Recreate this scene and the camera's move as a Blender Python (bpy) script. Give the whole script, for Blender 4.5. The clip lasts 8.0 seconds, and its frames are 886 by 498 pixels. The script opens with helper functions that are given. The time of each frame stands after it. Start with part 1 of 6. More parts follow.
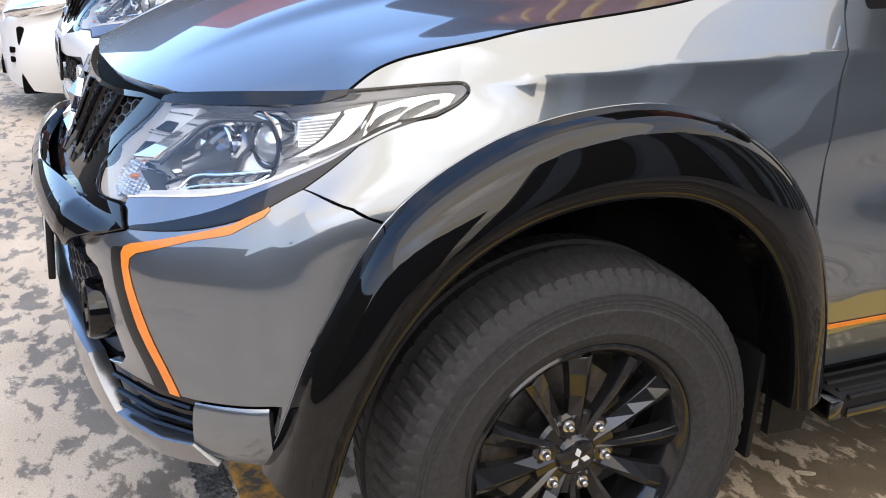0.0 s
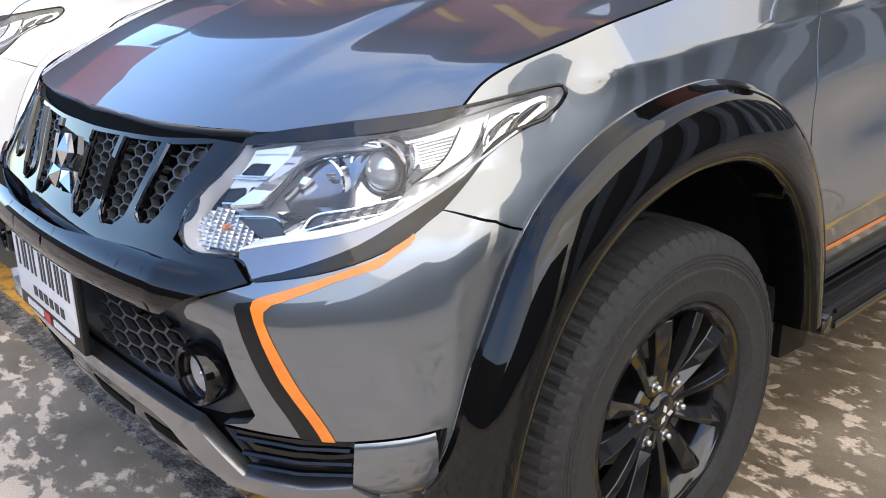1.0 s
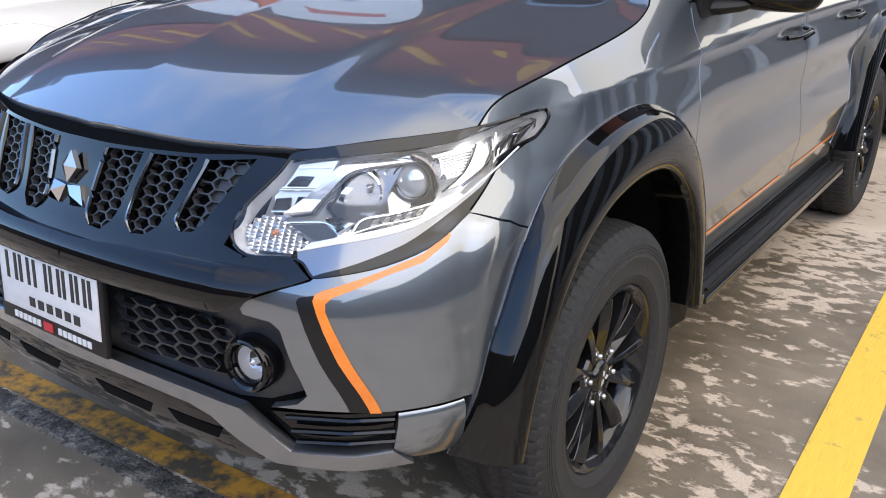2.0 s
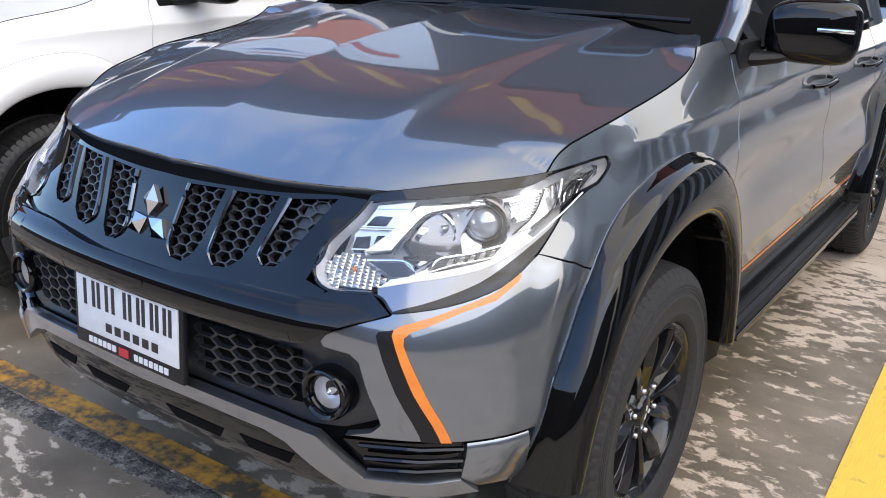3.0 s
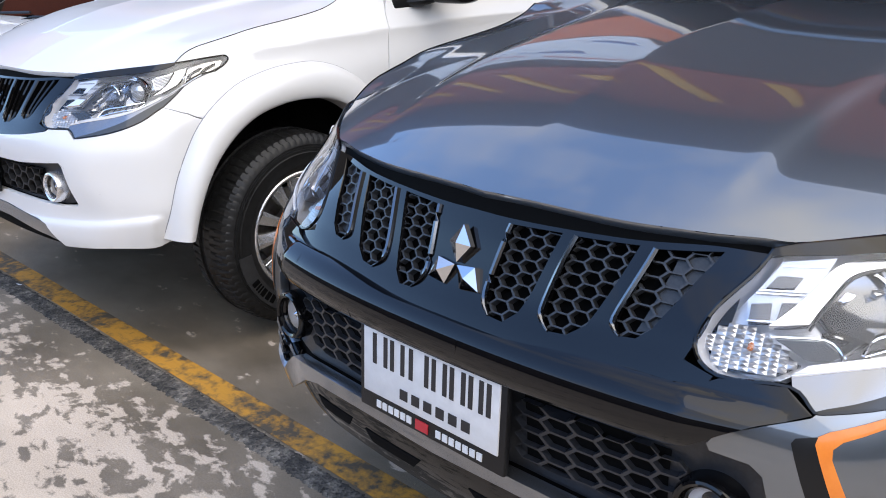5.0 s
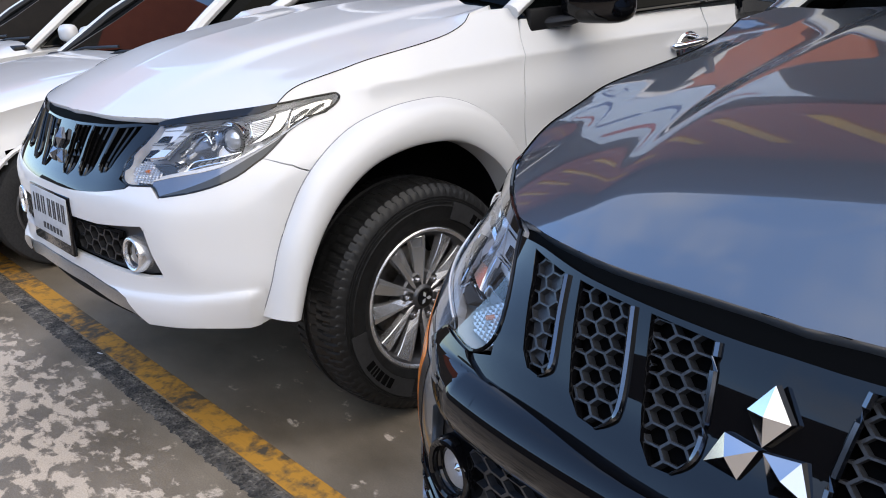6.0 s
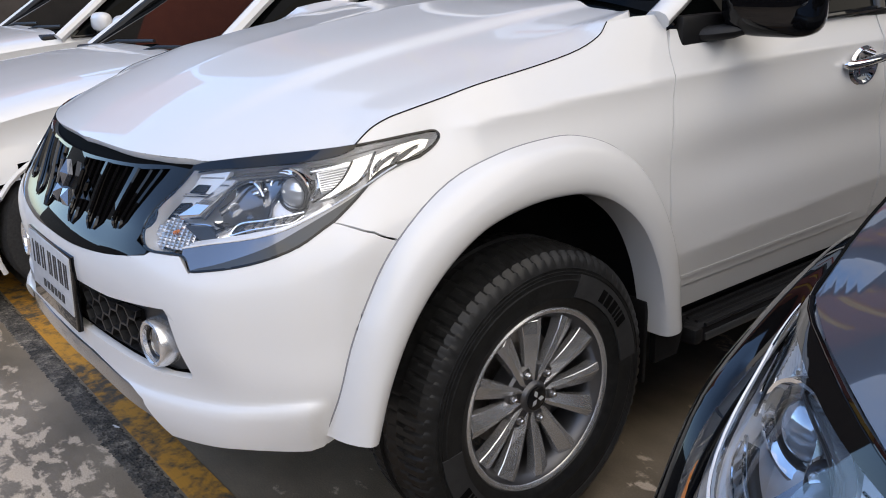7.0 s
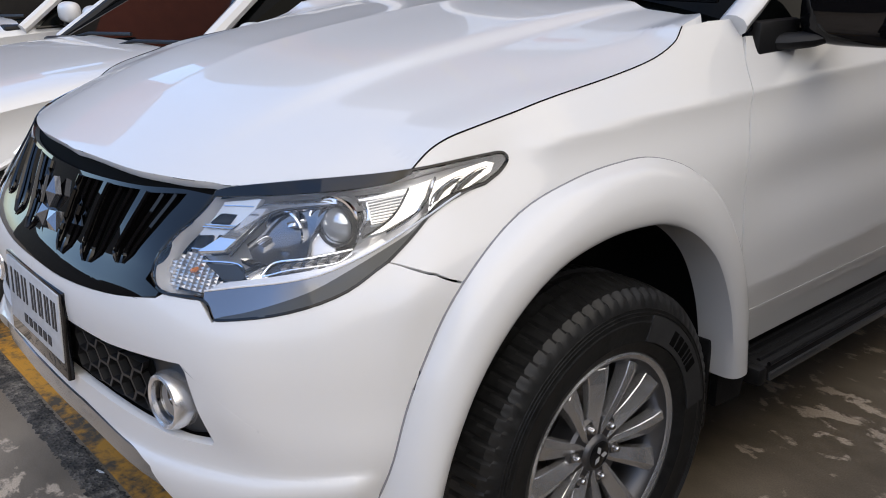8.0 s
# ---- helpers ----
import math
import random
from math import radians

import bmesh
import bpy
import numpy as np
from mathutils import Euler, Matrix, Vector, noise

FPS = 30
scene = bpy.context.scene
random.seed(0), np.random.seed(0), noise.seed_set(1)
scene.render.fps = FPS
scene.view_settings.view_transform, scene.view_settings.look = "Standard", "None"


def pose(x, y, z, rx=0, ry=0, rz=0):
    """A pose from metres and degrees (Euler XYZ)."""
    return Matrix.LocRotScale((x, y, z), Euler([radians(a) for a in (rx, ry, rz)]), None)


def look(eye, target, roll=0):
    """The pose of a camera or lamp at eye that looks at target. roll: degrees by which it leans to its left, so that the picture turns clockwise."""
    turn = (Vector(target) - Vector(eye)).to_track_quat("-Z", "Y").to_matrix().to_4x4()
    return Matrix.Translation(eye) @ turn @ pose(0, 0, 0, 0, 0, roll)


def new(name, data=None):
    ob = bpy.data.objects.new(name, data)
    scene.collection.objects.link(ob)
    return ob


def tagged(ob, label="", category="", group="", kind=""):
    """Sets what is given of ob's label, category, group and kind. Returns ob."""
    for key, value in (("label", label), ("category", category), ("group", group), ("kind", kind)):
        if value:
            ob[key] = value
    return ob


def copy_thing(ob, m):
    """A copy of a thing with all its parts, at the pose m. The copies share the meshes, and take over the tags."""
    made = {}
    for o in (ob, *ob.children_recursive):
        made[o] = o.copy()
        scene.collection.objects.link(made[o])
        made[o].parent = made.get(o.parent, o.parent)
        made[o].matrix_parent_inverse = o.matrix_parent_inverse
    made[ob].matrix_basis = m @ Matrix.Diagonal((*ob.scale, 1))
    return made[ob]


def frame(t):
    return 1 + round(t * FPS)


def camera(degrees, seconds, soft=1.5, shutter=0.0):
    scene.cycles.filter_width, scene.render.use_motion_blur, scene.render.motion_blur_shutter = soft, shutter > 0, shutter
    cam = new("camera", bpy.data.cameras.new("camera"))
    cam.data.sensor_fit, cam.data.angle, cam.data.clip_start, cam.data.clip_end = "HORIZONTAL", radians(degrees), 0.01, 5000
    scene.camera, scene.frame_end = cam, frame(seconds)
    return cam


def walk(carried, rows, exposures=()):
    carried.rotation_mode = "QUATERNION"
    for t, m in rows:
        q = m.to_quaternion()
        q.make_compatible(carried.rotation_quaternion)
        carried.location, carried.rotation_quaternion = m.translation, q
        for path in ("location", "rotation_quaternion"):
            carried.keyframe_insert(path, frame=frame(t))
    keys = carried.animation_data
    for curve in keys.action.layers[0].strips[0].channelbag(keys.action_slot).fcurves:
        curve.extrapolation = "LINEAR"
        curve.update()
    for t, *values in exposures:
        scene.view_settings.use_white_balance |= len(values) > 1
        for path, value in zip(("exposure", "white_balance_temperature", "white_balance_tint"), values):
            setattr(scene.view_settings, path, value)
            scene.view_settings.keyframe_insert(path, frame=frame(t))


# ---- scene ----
cam = camera(53.60, 8.0, 1.0)
ROWS = [
    (0.0, 2.0, -0.7921, 1.2633, 70.057, -1.932, 66.774),
    (0.5, 1.8447, -1.0542, 1.3062, 66.479, -0.681, 55.885),
    (1.0, 1.7197, -1.2757, 1.3084, 69.043, 2.45, 49.015),
    (1.2, 1.7074, -1.3908, 1.3167, 69.361, 0.876, 44.919),
    (2.3, 1.5344, -1.8282, 1.4147, 69.636, -0.341, 33.922),
    (2.5, 1.5122, -1.8708, 1.4255, 70.062, -0.469, 33.715),
    (3.0, 1.5108, -1.8851, 1.4431, 70.994, -2.093, 34.942),
    (3.5, 1.5207, -1.8587, 1.4344, 71.488, -1.693, 35.666),
    (4.0, 1.5123, -1.8123, 1.4294, 71.042, -2.4, 37.306),
    (4.5, 1.2863, -1.8083, 1.4291, 69.931, -1.401, 37.64),
    (5.0, 0.9999, -1.7843, 1.4055, 70.72, 0.706, 45.421),
    (5.2, 0.9162, -1.7357, 1.3981, 71.103, 0.889, 47.638),
    (6.5, 0.0568, -1.3641, 1.3608, 72.226, 2.649, 51.457),
    (7.0, -0.2696, -1.2225, 1.3843, 71.675, 1.625, 53.067),
    (7.5, -0.542, -1.2099, 1.386, 71.628, 2.159, 50.797),
    (8.0, -0.6166, -1.2012, 1.3799, 71.348, 0.406, 50.729),
]
walk(cam, [(t, pose(*p)) for t, *p in ROWS], [(0, 0.70, 7050, 10), (1.2, 0.70, 6900, 10), (2.3, 0.65, 6700, 10), (4.5, 0.66, 6600, 10), (5.2, 0.40, 6700, 10), (6.5, 0.16, 6850, 10), (7.0, 0.05, 6950, 10), (8.0, -0.10, 7000, 10)])

# ---- light ----
world = bpy.data.worlds.new("sky")
scene.world = world
world.use_nodes = True
wn, wl = world.node_tree.nodes, world.node_tree.links
sky = wn.new("ShaderNodeTexSky")
sky.sky_type, sky.sun_disc = "NISHITA", False
sky.sun_elevation, sky.sun_rotation = radians(48), radians(97)
coords = wn.new("ShaderNodeTexCoord")
drift = wn.new("ShaderNodeMapping")
drift.inputs["Location"].default_value, drift.inputs["Scale"].default_value = (0.6, 0.2, 0.0), (1.0, 1.0, 1.8)
cloud = wn.new("ShaderNodeTexNoise")
cloud.inputs["Scale"].default_value, cloud.inputs["Detail"].default_value, cloud.inputs["Roughness"].default_value = 1.7, 7, 0.55
lean = wn.new("ShaderNodeVectorMath")
lean.operation = "DOT_PRODUCT"
lean.inputs[1].default_value = (0.20, 0.16, 0.0)
thick = wn.new("ShaderNodeMath")
shape = wn.new("ShaderNodeValToRGB")
shape.color_ramp.elements[0].position, shape.color_ramp.elements[1].position = 0.36, 0.66
deep = wn.new("ShaderNodeMixRGB")
deep.blend_type = "MULTIPLY"
deep.inputs["Fac"].default_value, deep.inputs["Color2"].default_value = 1.0, (1.60, 1.84, 2.16, 1)
mixed = wn.new("ShaderNodeMixRGB")
mixed.inputs["Color2"].default_value = (6.3, 6.0, 5.6, 1)
wl.new(coords.outputs["Generated"], drift.inputs["Vector"])
wl.new(coords.outputs["Generated"], lean.inputs[0])
wl.new(drift.outputs["Vector"], cloud.inputs["Vector"])
wl.new(cloud.outputs["Fac"], thick.inputs[0])
wl.new(lean.outputs["Value"], thick.inputs[1])
wl.new(thick.outputs[0], shape.inputs["Fac"])
wl.new(shape.outputs["Color"], mixed.inputs["Fac"])
wl.new(sky.outputs["Color"], deep.inputs["Color1"])
wl.new(deep.outputs["Color"], mixed.inputs["Color1"])
wl.new(mixed.outputs["Color"], wn["Background"].inputs["Color"])
wn["Background"].inputs["Strength"].default_value = 0.23

sun_data = bpy.data.lights.new("sun", "SUN")
sun_data.energy, sun_data.angle, sun_data.color = 1.25, radians(80), (1.0, 0.91, 0.79)
sun = new("sun", sun_data)
sun.matrix_world = look((8.0, -1.0, 9), (0, 0, 0))


# ---- materials ----
def material(name, color, rough=0.5, metal=0.0, coat=0.0, spec=0.5, coat_rough=0.03):
    m = bpy.data.materials.new(name)
    m.use_nodes = True
    b = m.node_tree.nodes["Principled BSDF"]
    b.inputs["Base Color"].default_value = (*color, 1)
    b.inputs["Roughness"].default_value = rough
    b.inputs["Metallic"].default_value = metal
    b.inputs["Coat Weight"].default_value = coat
    b.inputs["Coat Roughness"].default_value = coat_rough
    b.inputs["Specular IOR Level"].default_value = spec
    return m


def node(m, kind, **values):
    n = m.node_tree.nodes.new(kind)
    for k, v in values.items():
        n.inputs[k.replace("_", " ")].default_value = v
    return n


def link(m, a, b):
    m.node_tree.links.new(a, b)


def grain(m, scale, low, high, rough=None, bump=0.0, detail=6, where="Object"):
    """Colour that drifts between low and high, with matching roughness and relief."""
    b = m.node_tree.nodes["Principled BSDF"]
    co = node(m, "ShaderNodeTexCoord")
    no = node(m, "ShaderNodeTexNoise", Scale=scale, Detail=detail, Roughness=0.6)
    ramp = node(m, "ShaderNodeValToRGB")
    ramp.color_ramp.elements[0].position, ramp.color_ramp.elements[1].position = 0.32, 0.68
    ramp.color_ramp.elements[0].color, ramp.color_ramp.elements[1].color = (*low, 1), (*high, 1)
    link(m, co.outputs[where], no.inputs["Vector"])
    link(m, no.outputs["Fac"], ramp.inputs["Fac"])
    link(m, ramp.outputs["Color"], b.inputs["Base Color"])
    if rough:
        mr = node(m, "ShaderNodeMapRange")
        mr.inputs["To Min"].default_value, mr.inputs["To Max"].default_value = rough
        link(m, no.outputs["Fac"], mr.inputs["Value"])
        link(m, mr.outputs["Result"], b.inputs["Roughness"])
    if bump:
        bp = node(m, "ShaderNodeBump", Strength=bump, Distance=0.004)
        link(m, no.outputs["Fac"], bp.inputs["Height"])
        link(m, bp.outputs["Normal"], b.inputs["Normal"])
    return m


def flaked(name, color, metal, rough, gloss=1.5, coat=1.0):
    """Car paint: fine metal flakes under a clear coat with faint dust and orange peel."""
    m = material(name, color, rough, metal, coat, 0.5)
    m.node_tree.nodes["Principled BSDF"].inputs["Coat IOR"].default_value = gloss
    b = m.node_tree.nodes["Principled BSDF"]
    co = node(m, "ShaderNodeTexCoord")
    fl = node(m, "ShaderNodeTexNoise", Scale=2600.0, Detail=1.0)
    mr = node(m, "ShaderNodeMapRange")
    mr.inputs["To Min"].default_value, mr.inputs["To Max"].default_value = rough - 0.04, rough + 0.05
    link(m, co.outputs["Object"], fl.inputs["Vector"])
    link(m, fl.outputs["Fac"], mr.inputs["Value"])
    link(m, mr.outputs["Result"], b.inputs["Roughness"])
    du = node(m, "ShaderNodeTexNoise", Scale=5.0, Detail=8.0, Roughness=0.7)
    dr = node(m, "ShaderNodeMapRange")
    dr.inputs["To Min"].default_value, dr.inputs["To Max"].default_value = 0.0, 0.02
    link(m, co.outputs["Object"], du.inputs["Vector"])
    link(m, du.outputs["Fac"], dr.inputs["Value"])
    link(m, dr.outputs["Result"], b.inputs["Coat Roughness"])
    wave = node(m, "ShaderNodeTexNoise", Scale=2.6, Detail=1.0)
    wb = node(m, "ShaderNodeBump", Strength=0.08, Distance=0.02)
    link(m, co.outputs["Object"], wave.inputs["Vector"])
    link(m, wave.outputs["Fac"], wb.inputs["Height"])
    link(m, wb.outputs["Normal"], b.inputs["Coat Normal"])
    return m


def clear(name, tint, rough=0.02, strength=1.0):
    """A thin clear or tinted sheet: seen through, with a gloss that grows at a slant."""
    m = bpy.data.materials.new(name)
    m.use_nodes = True
    m.node_tree.nodes.clear()
    out = m.node_tree.nodes.new("ShaderNodeOutputMaterial")
    tr = node(m, "ShaderNodeBsdfTransparent", Color=(*tint, 1))
    gl = node(m, "ShaderNodeBsdfGlossy", Roughness=rough)
    fr = node(m, "ShaderNodeFresnel", IOR=1.5)
    mu = m.node_tree.nodes.new("ShaderNodeMath")
    mu.operation = "MULTIPLY"
    mu.inputs[1].default_value = strength
    mx = m.node_tree.nodes.new("ShaderNodeMixShader")
    link(m, fr.outputs[0], mu.inputs[0])
    link(m, mu.outputs[0], mx.inputs[0])
    link(m, tr.outputs[0], mx.inputs[1])
    link(m, gl.outputs[0], mx.inputs[2])
    link(m, mx.outputs[0], out.inputs["Surface"])
    return m


GREY = flaked("grey_metallic_paint", (0.112, 0.130, 0.150), 0.75, 0.34, 2.0)
WHITE = flaked("white_pearl_paint", (0.67, 0.665, 0.655), 0.0, 0.35, 1.5, 0.7)
DARKCAR = flaked("dark_grey_paint", (0.05, 0.055, 0.06), 0.6, 0.36)
GLOSS = material("gloss_black", (0.003, 0.003, 0.0035), 0.02, 0, 0.0, 0.38)
FLAREBLACK = material("moulded_gloss_black", (0.003, 0.003, 0.003), 0.03, 0, 0.0, 0.38)
GASKET = material("grey_gasket", (0.22, 0.22, 0.23), 0.5)
PLASTIC = grain(material("black_plastic", (0.02, 0.02, 0.02), 0.5, spec=0.3), 220, (0.004, 0.004, 0.0045), (0.010, 0.010, 0.011), (0.4, 0.6), 0.15)
MESHBLACK = grain(material("dark_grille_plastic", (0.05, 0.052, 0.055), 0.4, spec=0.4), 200, (0.024, 0.026, 0.029), (0.042, 0.045, 0.050), (0.3, 0.45), 0.1)
CELL = material("black_mesh_plastic", (0.012, 0.012, 0.013), 0.45)
# near-black: black parts, and the shade painted into slots, gaps and openings
VOID = material("black_and_recess_shade", (0.002, 0.002, 0.002), 0.9, spec=0.1)
CHROME = material("chrome", (0.85, 0.86, 0.88), 0.06, 1.0)
DARKCHROME = material("dark_chrome", (0.13, 0.135, 0.145), 0.16, 1.0)
SILVER = flaked("silver_paint", (0.19, 0.20, 0.215), 0.9, 0.28)
EMBLEM = material("satin_emblem", (0.55, 0.56, 0.58), 0.12, 1.0)
REFLECTOR = material("lamp_reflector", (0.92, 0.92, 0.93), 0.10, 0.92)
BEZEL = material("lamp_bezel", (0.84, 0.84, 0.85), 0.22, 0.3)
LAMPDARK = material("lamp_dark_plastic", (0.04, 0.042, 0.045), 0.3)
LAMPTRIM = material("pale_lamp_trim", (0.21, 0.22, 0.24), 0.10, 0.75)
CRYSTAL = material("pressed_chrome", (0.62, 0.60, 0.58), 0.28, 0.9)
LENS = clear("lamp_lens", (0.97, 0.975, 0.98), 0.015, 1.1)
SMOKE = material("smoked_lamp_edge", (0.003, 0.003, 0.0035), 0.03, 0.0, 0.0, 0.45)
GREYSMOKE = material("grey_lamp_edge", (0.045, 0.050, 0.055), 0.04, 0.0, 0.0, 0.5)
GLASS = material("projector_glass", (0.62, 0.65, 0.69), 0.03, 0.6, 1.0)
TINT = material("tinted_window", (0.002, 0.0025, 0.0025), 0.02, 0.0, 0.0, 0.05)
AMBER = material("amber_bulb", (0.75, 0.25, 0.06), 0.2, 0, 0.6)
ORANGE = grain(material("orange_decal", (0.75, 0.20, 0.02), 0.35, 0, 0.5), 30, (0.72, 0.18, 0.015), (0.80, 0.23, 0.025), (0.3, 0.4))
DECAL = material("black_decal", (0.007, 0.007, 0.0075), 0.35, 0, 0.0, 0.3)
SEALWHITE = material("decal_edge", (0.55, 0.56, 0.58), 0.3, 0, 0.5)
RUBBER = grain(material("tyre_rubber", (0.03, 0.03, 0.03), 0.75, spec=0.25), 90, (0.022, 0.022, 0.023), (0.040, 0.040, 0.041), (0.55, 0.8), 0.35)
# paler rubber colour, the sidewall's sheen painted in
PATCH = grain(material("grey_sheen_rubber", (0.05, 0.05, 0.05), 0.6), 60, (0.018, 0.018, 0.019), (0.032, 0.032, 0.033), (0.5, 0.7))
WETRUBBER = grain(material("dressed_tyre_rubber", (0.012, 0.012, 0.012), 0.35, spec=0.3), 45, (0.008, 0.008, 0.008), (0.018, 0.018, 0.018), (0.3, 0.5), 0.2)
RIMBLACK = material("gloss_black_alloy", (0.010, 0.010, 0.011), 0.10, 0.0, 0.0, 0.5)
RIMSILVER = material("machined_alloy", (0.76, 0.76, 0.77), 0.27, 0.85)
RIMDARK = material("dark_alloy", (0.10, 0.10, 0.105), 0.35, 0.7)
STEEL = material("bolt_steel", (0.6, 0.6, 0.62), 0.25, 1.0)
BRAKE = grain(material("brake_disc", (0.25, 0.24, 0.23), 0.4, 0.9), 40, (0.18, 0.16, 0.14), (0.32, 0.31, 0.30))
PLATEWHITE = grain(material("plate_white", (0.62, 0.62, 0.61), 0.4), 40, (0.58, 0.58, 0.57), (0.65, 0.65, 0.64))
PLATEGREY = grain(material("dull_plate", (0.5, 0.5, 0.5), 0.4), 40, (0.42, 0.43, 0.44), (0.52, 0.53, 0.54))
INK = material("plate_ink", (0.012, 0.012, 0.014), 0.5)
INTAKE = grain(material("grey_intake_plastic", (0.03, 0.03, 0.03), 0.4), 150, (0.014, 0.015, 0.018), (0.022, 0.024, 0.028), (0.35, 0.5), 0.1)
RED = material("red_mark", (0.45, 0.02, 0.03), 0.5)


def road_material():
    """Old concrete: pale, with dark damp stains in ragged patches, damper inside the bays, and fine grit."""
    m = material("stained_concrete", (0.4, 0.37, 0.33), 0.8)
    b = m.node_tree.nodes["Principled BSDF"]
    co = node(m, "ShaderNodeTexCoord")
    st = node(m, "ShaderNodeMapping")
    st.inputs["Scale"].default_value = (0.8, 1.25, 1.0)
    st.inputs["Rotation"].default_value = (0, 0, radians(12))
    link(m, co.outputs["Object"], st.inputs["Vector"])
    big = node(m, "ShaderNodeTexNoise", Scale=1.3, Detail=3.0, Roughness=0.5)
    mid = node(m, "ShaderNodeTexNoise", Scale=12.0, Detail=8.0, Roughness=0.62, Distortion=0.25)
    soft = node(m, "ShaderNodeTexNoise", Scale=2.2, Detail=4.0, Roughness=0.6)
    fine = node(m, "ShaderNodeTexNoise", Scale=210.0, Detail=4.0, Roughness=0.75)
    for n in (big, mid, soft):
        link(m, st.outputs["Vector"], n.inputs["Vector"])
    link(m, co.outputs["Object"], fine.inputs["Vector"])
    add = node(m, "ShaderNodeMixRGB", Fac=0.66)
    link(m, big.outputs["Fac"], add.inputs["Color1"])
    link(m, mid.outputs["Fac"], add.inputs["Color2"])
    # the parking bays hold water longer than the driveway
    sep = node(m, "ShaderNodeSeparateXYZ")
    link(m, co.outputs["Object"], sep.inputs["Vector"])
    bay = node(m, "ShaderNodeMapRange")
    for k, v in (("From Min", -0.95), ("From Max", -0.60), ("To Min", 0.054), ("To Max", -0.064)):
        bay.inputs[k].default_value = v
    link(m, sep.outputs["Y"], bay.inputs["Value"])
    dry = node(m, "ShaderNodeMapRange")
    for k, v in (("From Min", 1.6), ("From Max", 3.2), ("To Min", 0.0), ("To Max", 0.12)):
        dry.inputs[k].default_value = v
    link(m, sep.outputs["Y"], dry.inputs["Value"])
    worn = node(m, "ShaderNodeMapRange")
    for k, v in (("From Min", -2.4), ("From Max", 0.3), ("To Min", -0.040), ("To Max", 0.030)):
        worn.inputs[k].default_value = v
    link(m, sep.outputs["X"], worn.inputs["Value"])
    both = m.node_tree.nodes.new("ShaderNodeMath")
    link(m, dry.outputs["Result"], both.inputs[0])
    link(m, worn.outputs["Result"], both.inputs[1])
    tot = m.node_tree.nodes.new("ShaderNodeMath")
    tot2 = m.node_tree.nodes.new("ShaderNodeMath")
    link(m, bay.outputs["Result"], tot.inputs[0])
    link(m, both.outputs[0], tot.inputs[1])
    link(m, tot.outputs[0], tot2.inputs[0])
    link(m, add.outputs["Color"], tot2.inputs[1])
    cut = node(m, "ShaderNodeValToRGB")
    cut.color_ramp.elements[0].position, cut.color_ramp.elements[1].position = 0.484, 0.524
    link(m, tot2.outputs[0], cut.inputs["Fac"])
    pale = node(m, "ShaderNodeValToRGB")
    pale.color_ramp.elements[0].color, pale.color_ramp.elements[1].color = (0.47, 0.375, 0.275, 1), (0.62, 0.505, 0.385, 1)
    pale.color_ramp.elements[0].position, pale.color_ramp.elements[1].position = 0.3, 0.7
    dark = node(m, "ShaderNodeValToRGB")
    dark.color_ramp.elements[0].color, dark.color_ramp.elements[1].color = (0.120, 0.093, 0.060, 1), (0.26, 0.208, 0.146, 1)
    dark.color_ramp.elements[0].position, dark.color_ramp.elements[1].position = 0.32, 0.68
    link(m, soft.outputs["Fac"], dark.inputs["Fac"])
    link(m, soft.outputs["Fac"], pale.inputs["Fac"])
    mix = node(m, "ShaderNodeMixRGB")
    link(m, cut.outputs["Color"], mix.inputs["Fac"])
    link(m, dark.outputs["Color"], mix.inputs["Color1"])
    link(m, pale.outputs["Color"], mix.inputs["Color2"])
    gr = node(m, "ShaderNodeMixRGB", Fac=0.7)
    gr.blend_type = "OVERLAY"
    link(m, mix.outputs["Color"], gr.inputs["Color1"])
    link(m, fine.outputs["Fac"], gr.inputs["Color2"])
    link(m, gr.outputs["Color"], b.inputs["Base Color"])
    mr = node(m, "ShaderNodeMapRange")
    mr.inputs["To Min"].default_value, mr.inputs["To Max"].default_value = 0.5, 0.85
    link(m, cut.outputs["Color"], mr.inputs["Value"])
    link(m, mr.outputs["Result"], b.inputs["Roughness"])
    bp = node(m, "ShaderNodeBump", Strength=0.45, Distance=0.003)
    link(m, fine.outputs["Fac"], bp.inputs["Height"])
    link(m, bp.outputs["Normal"], b.inputs["Normal"])
    return m


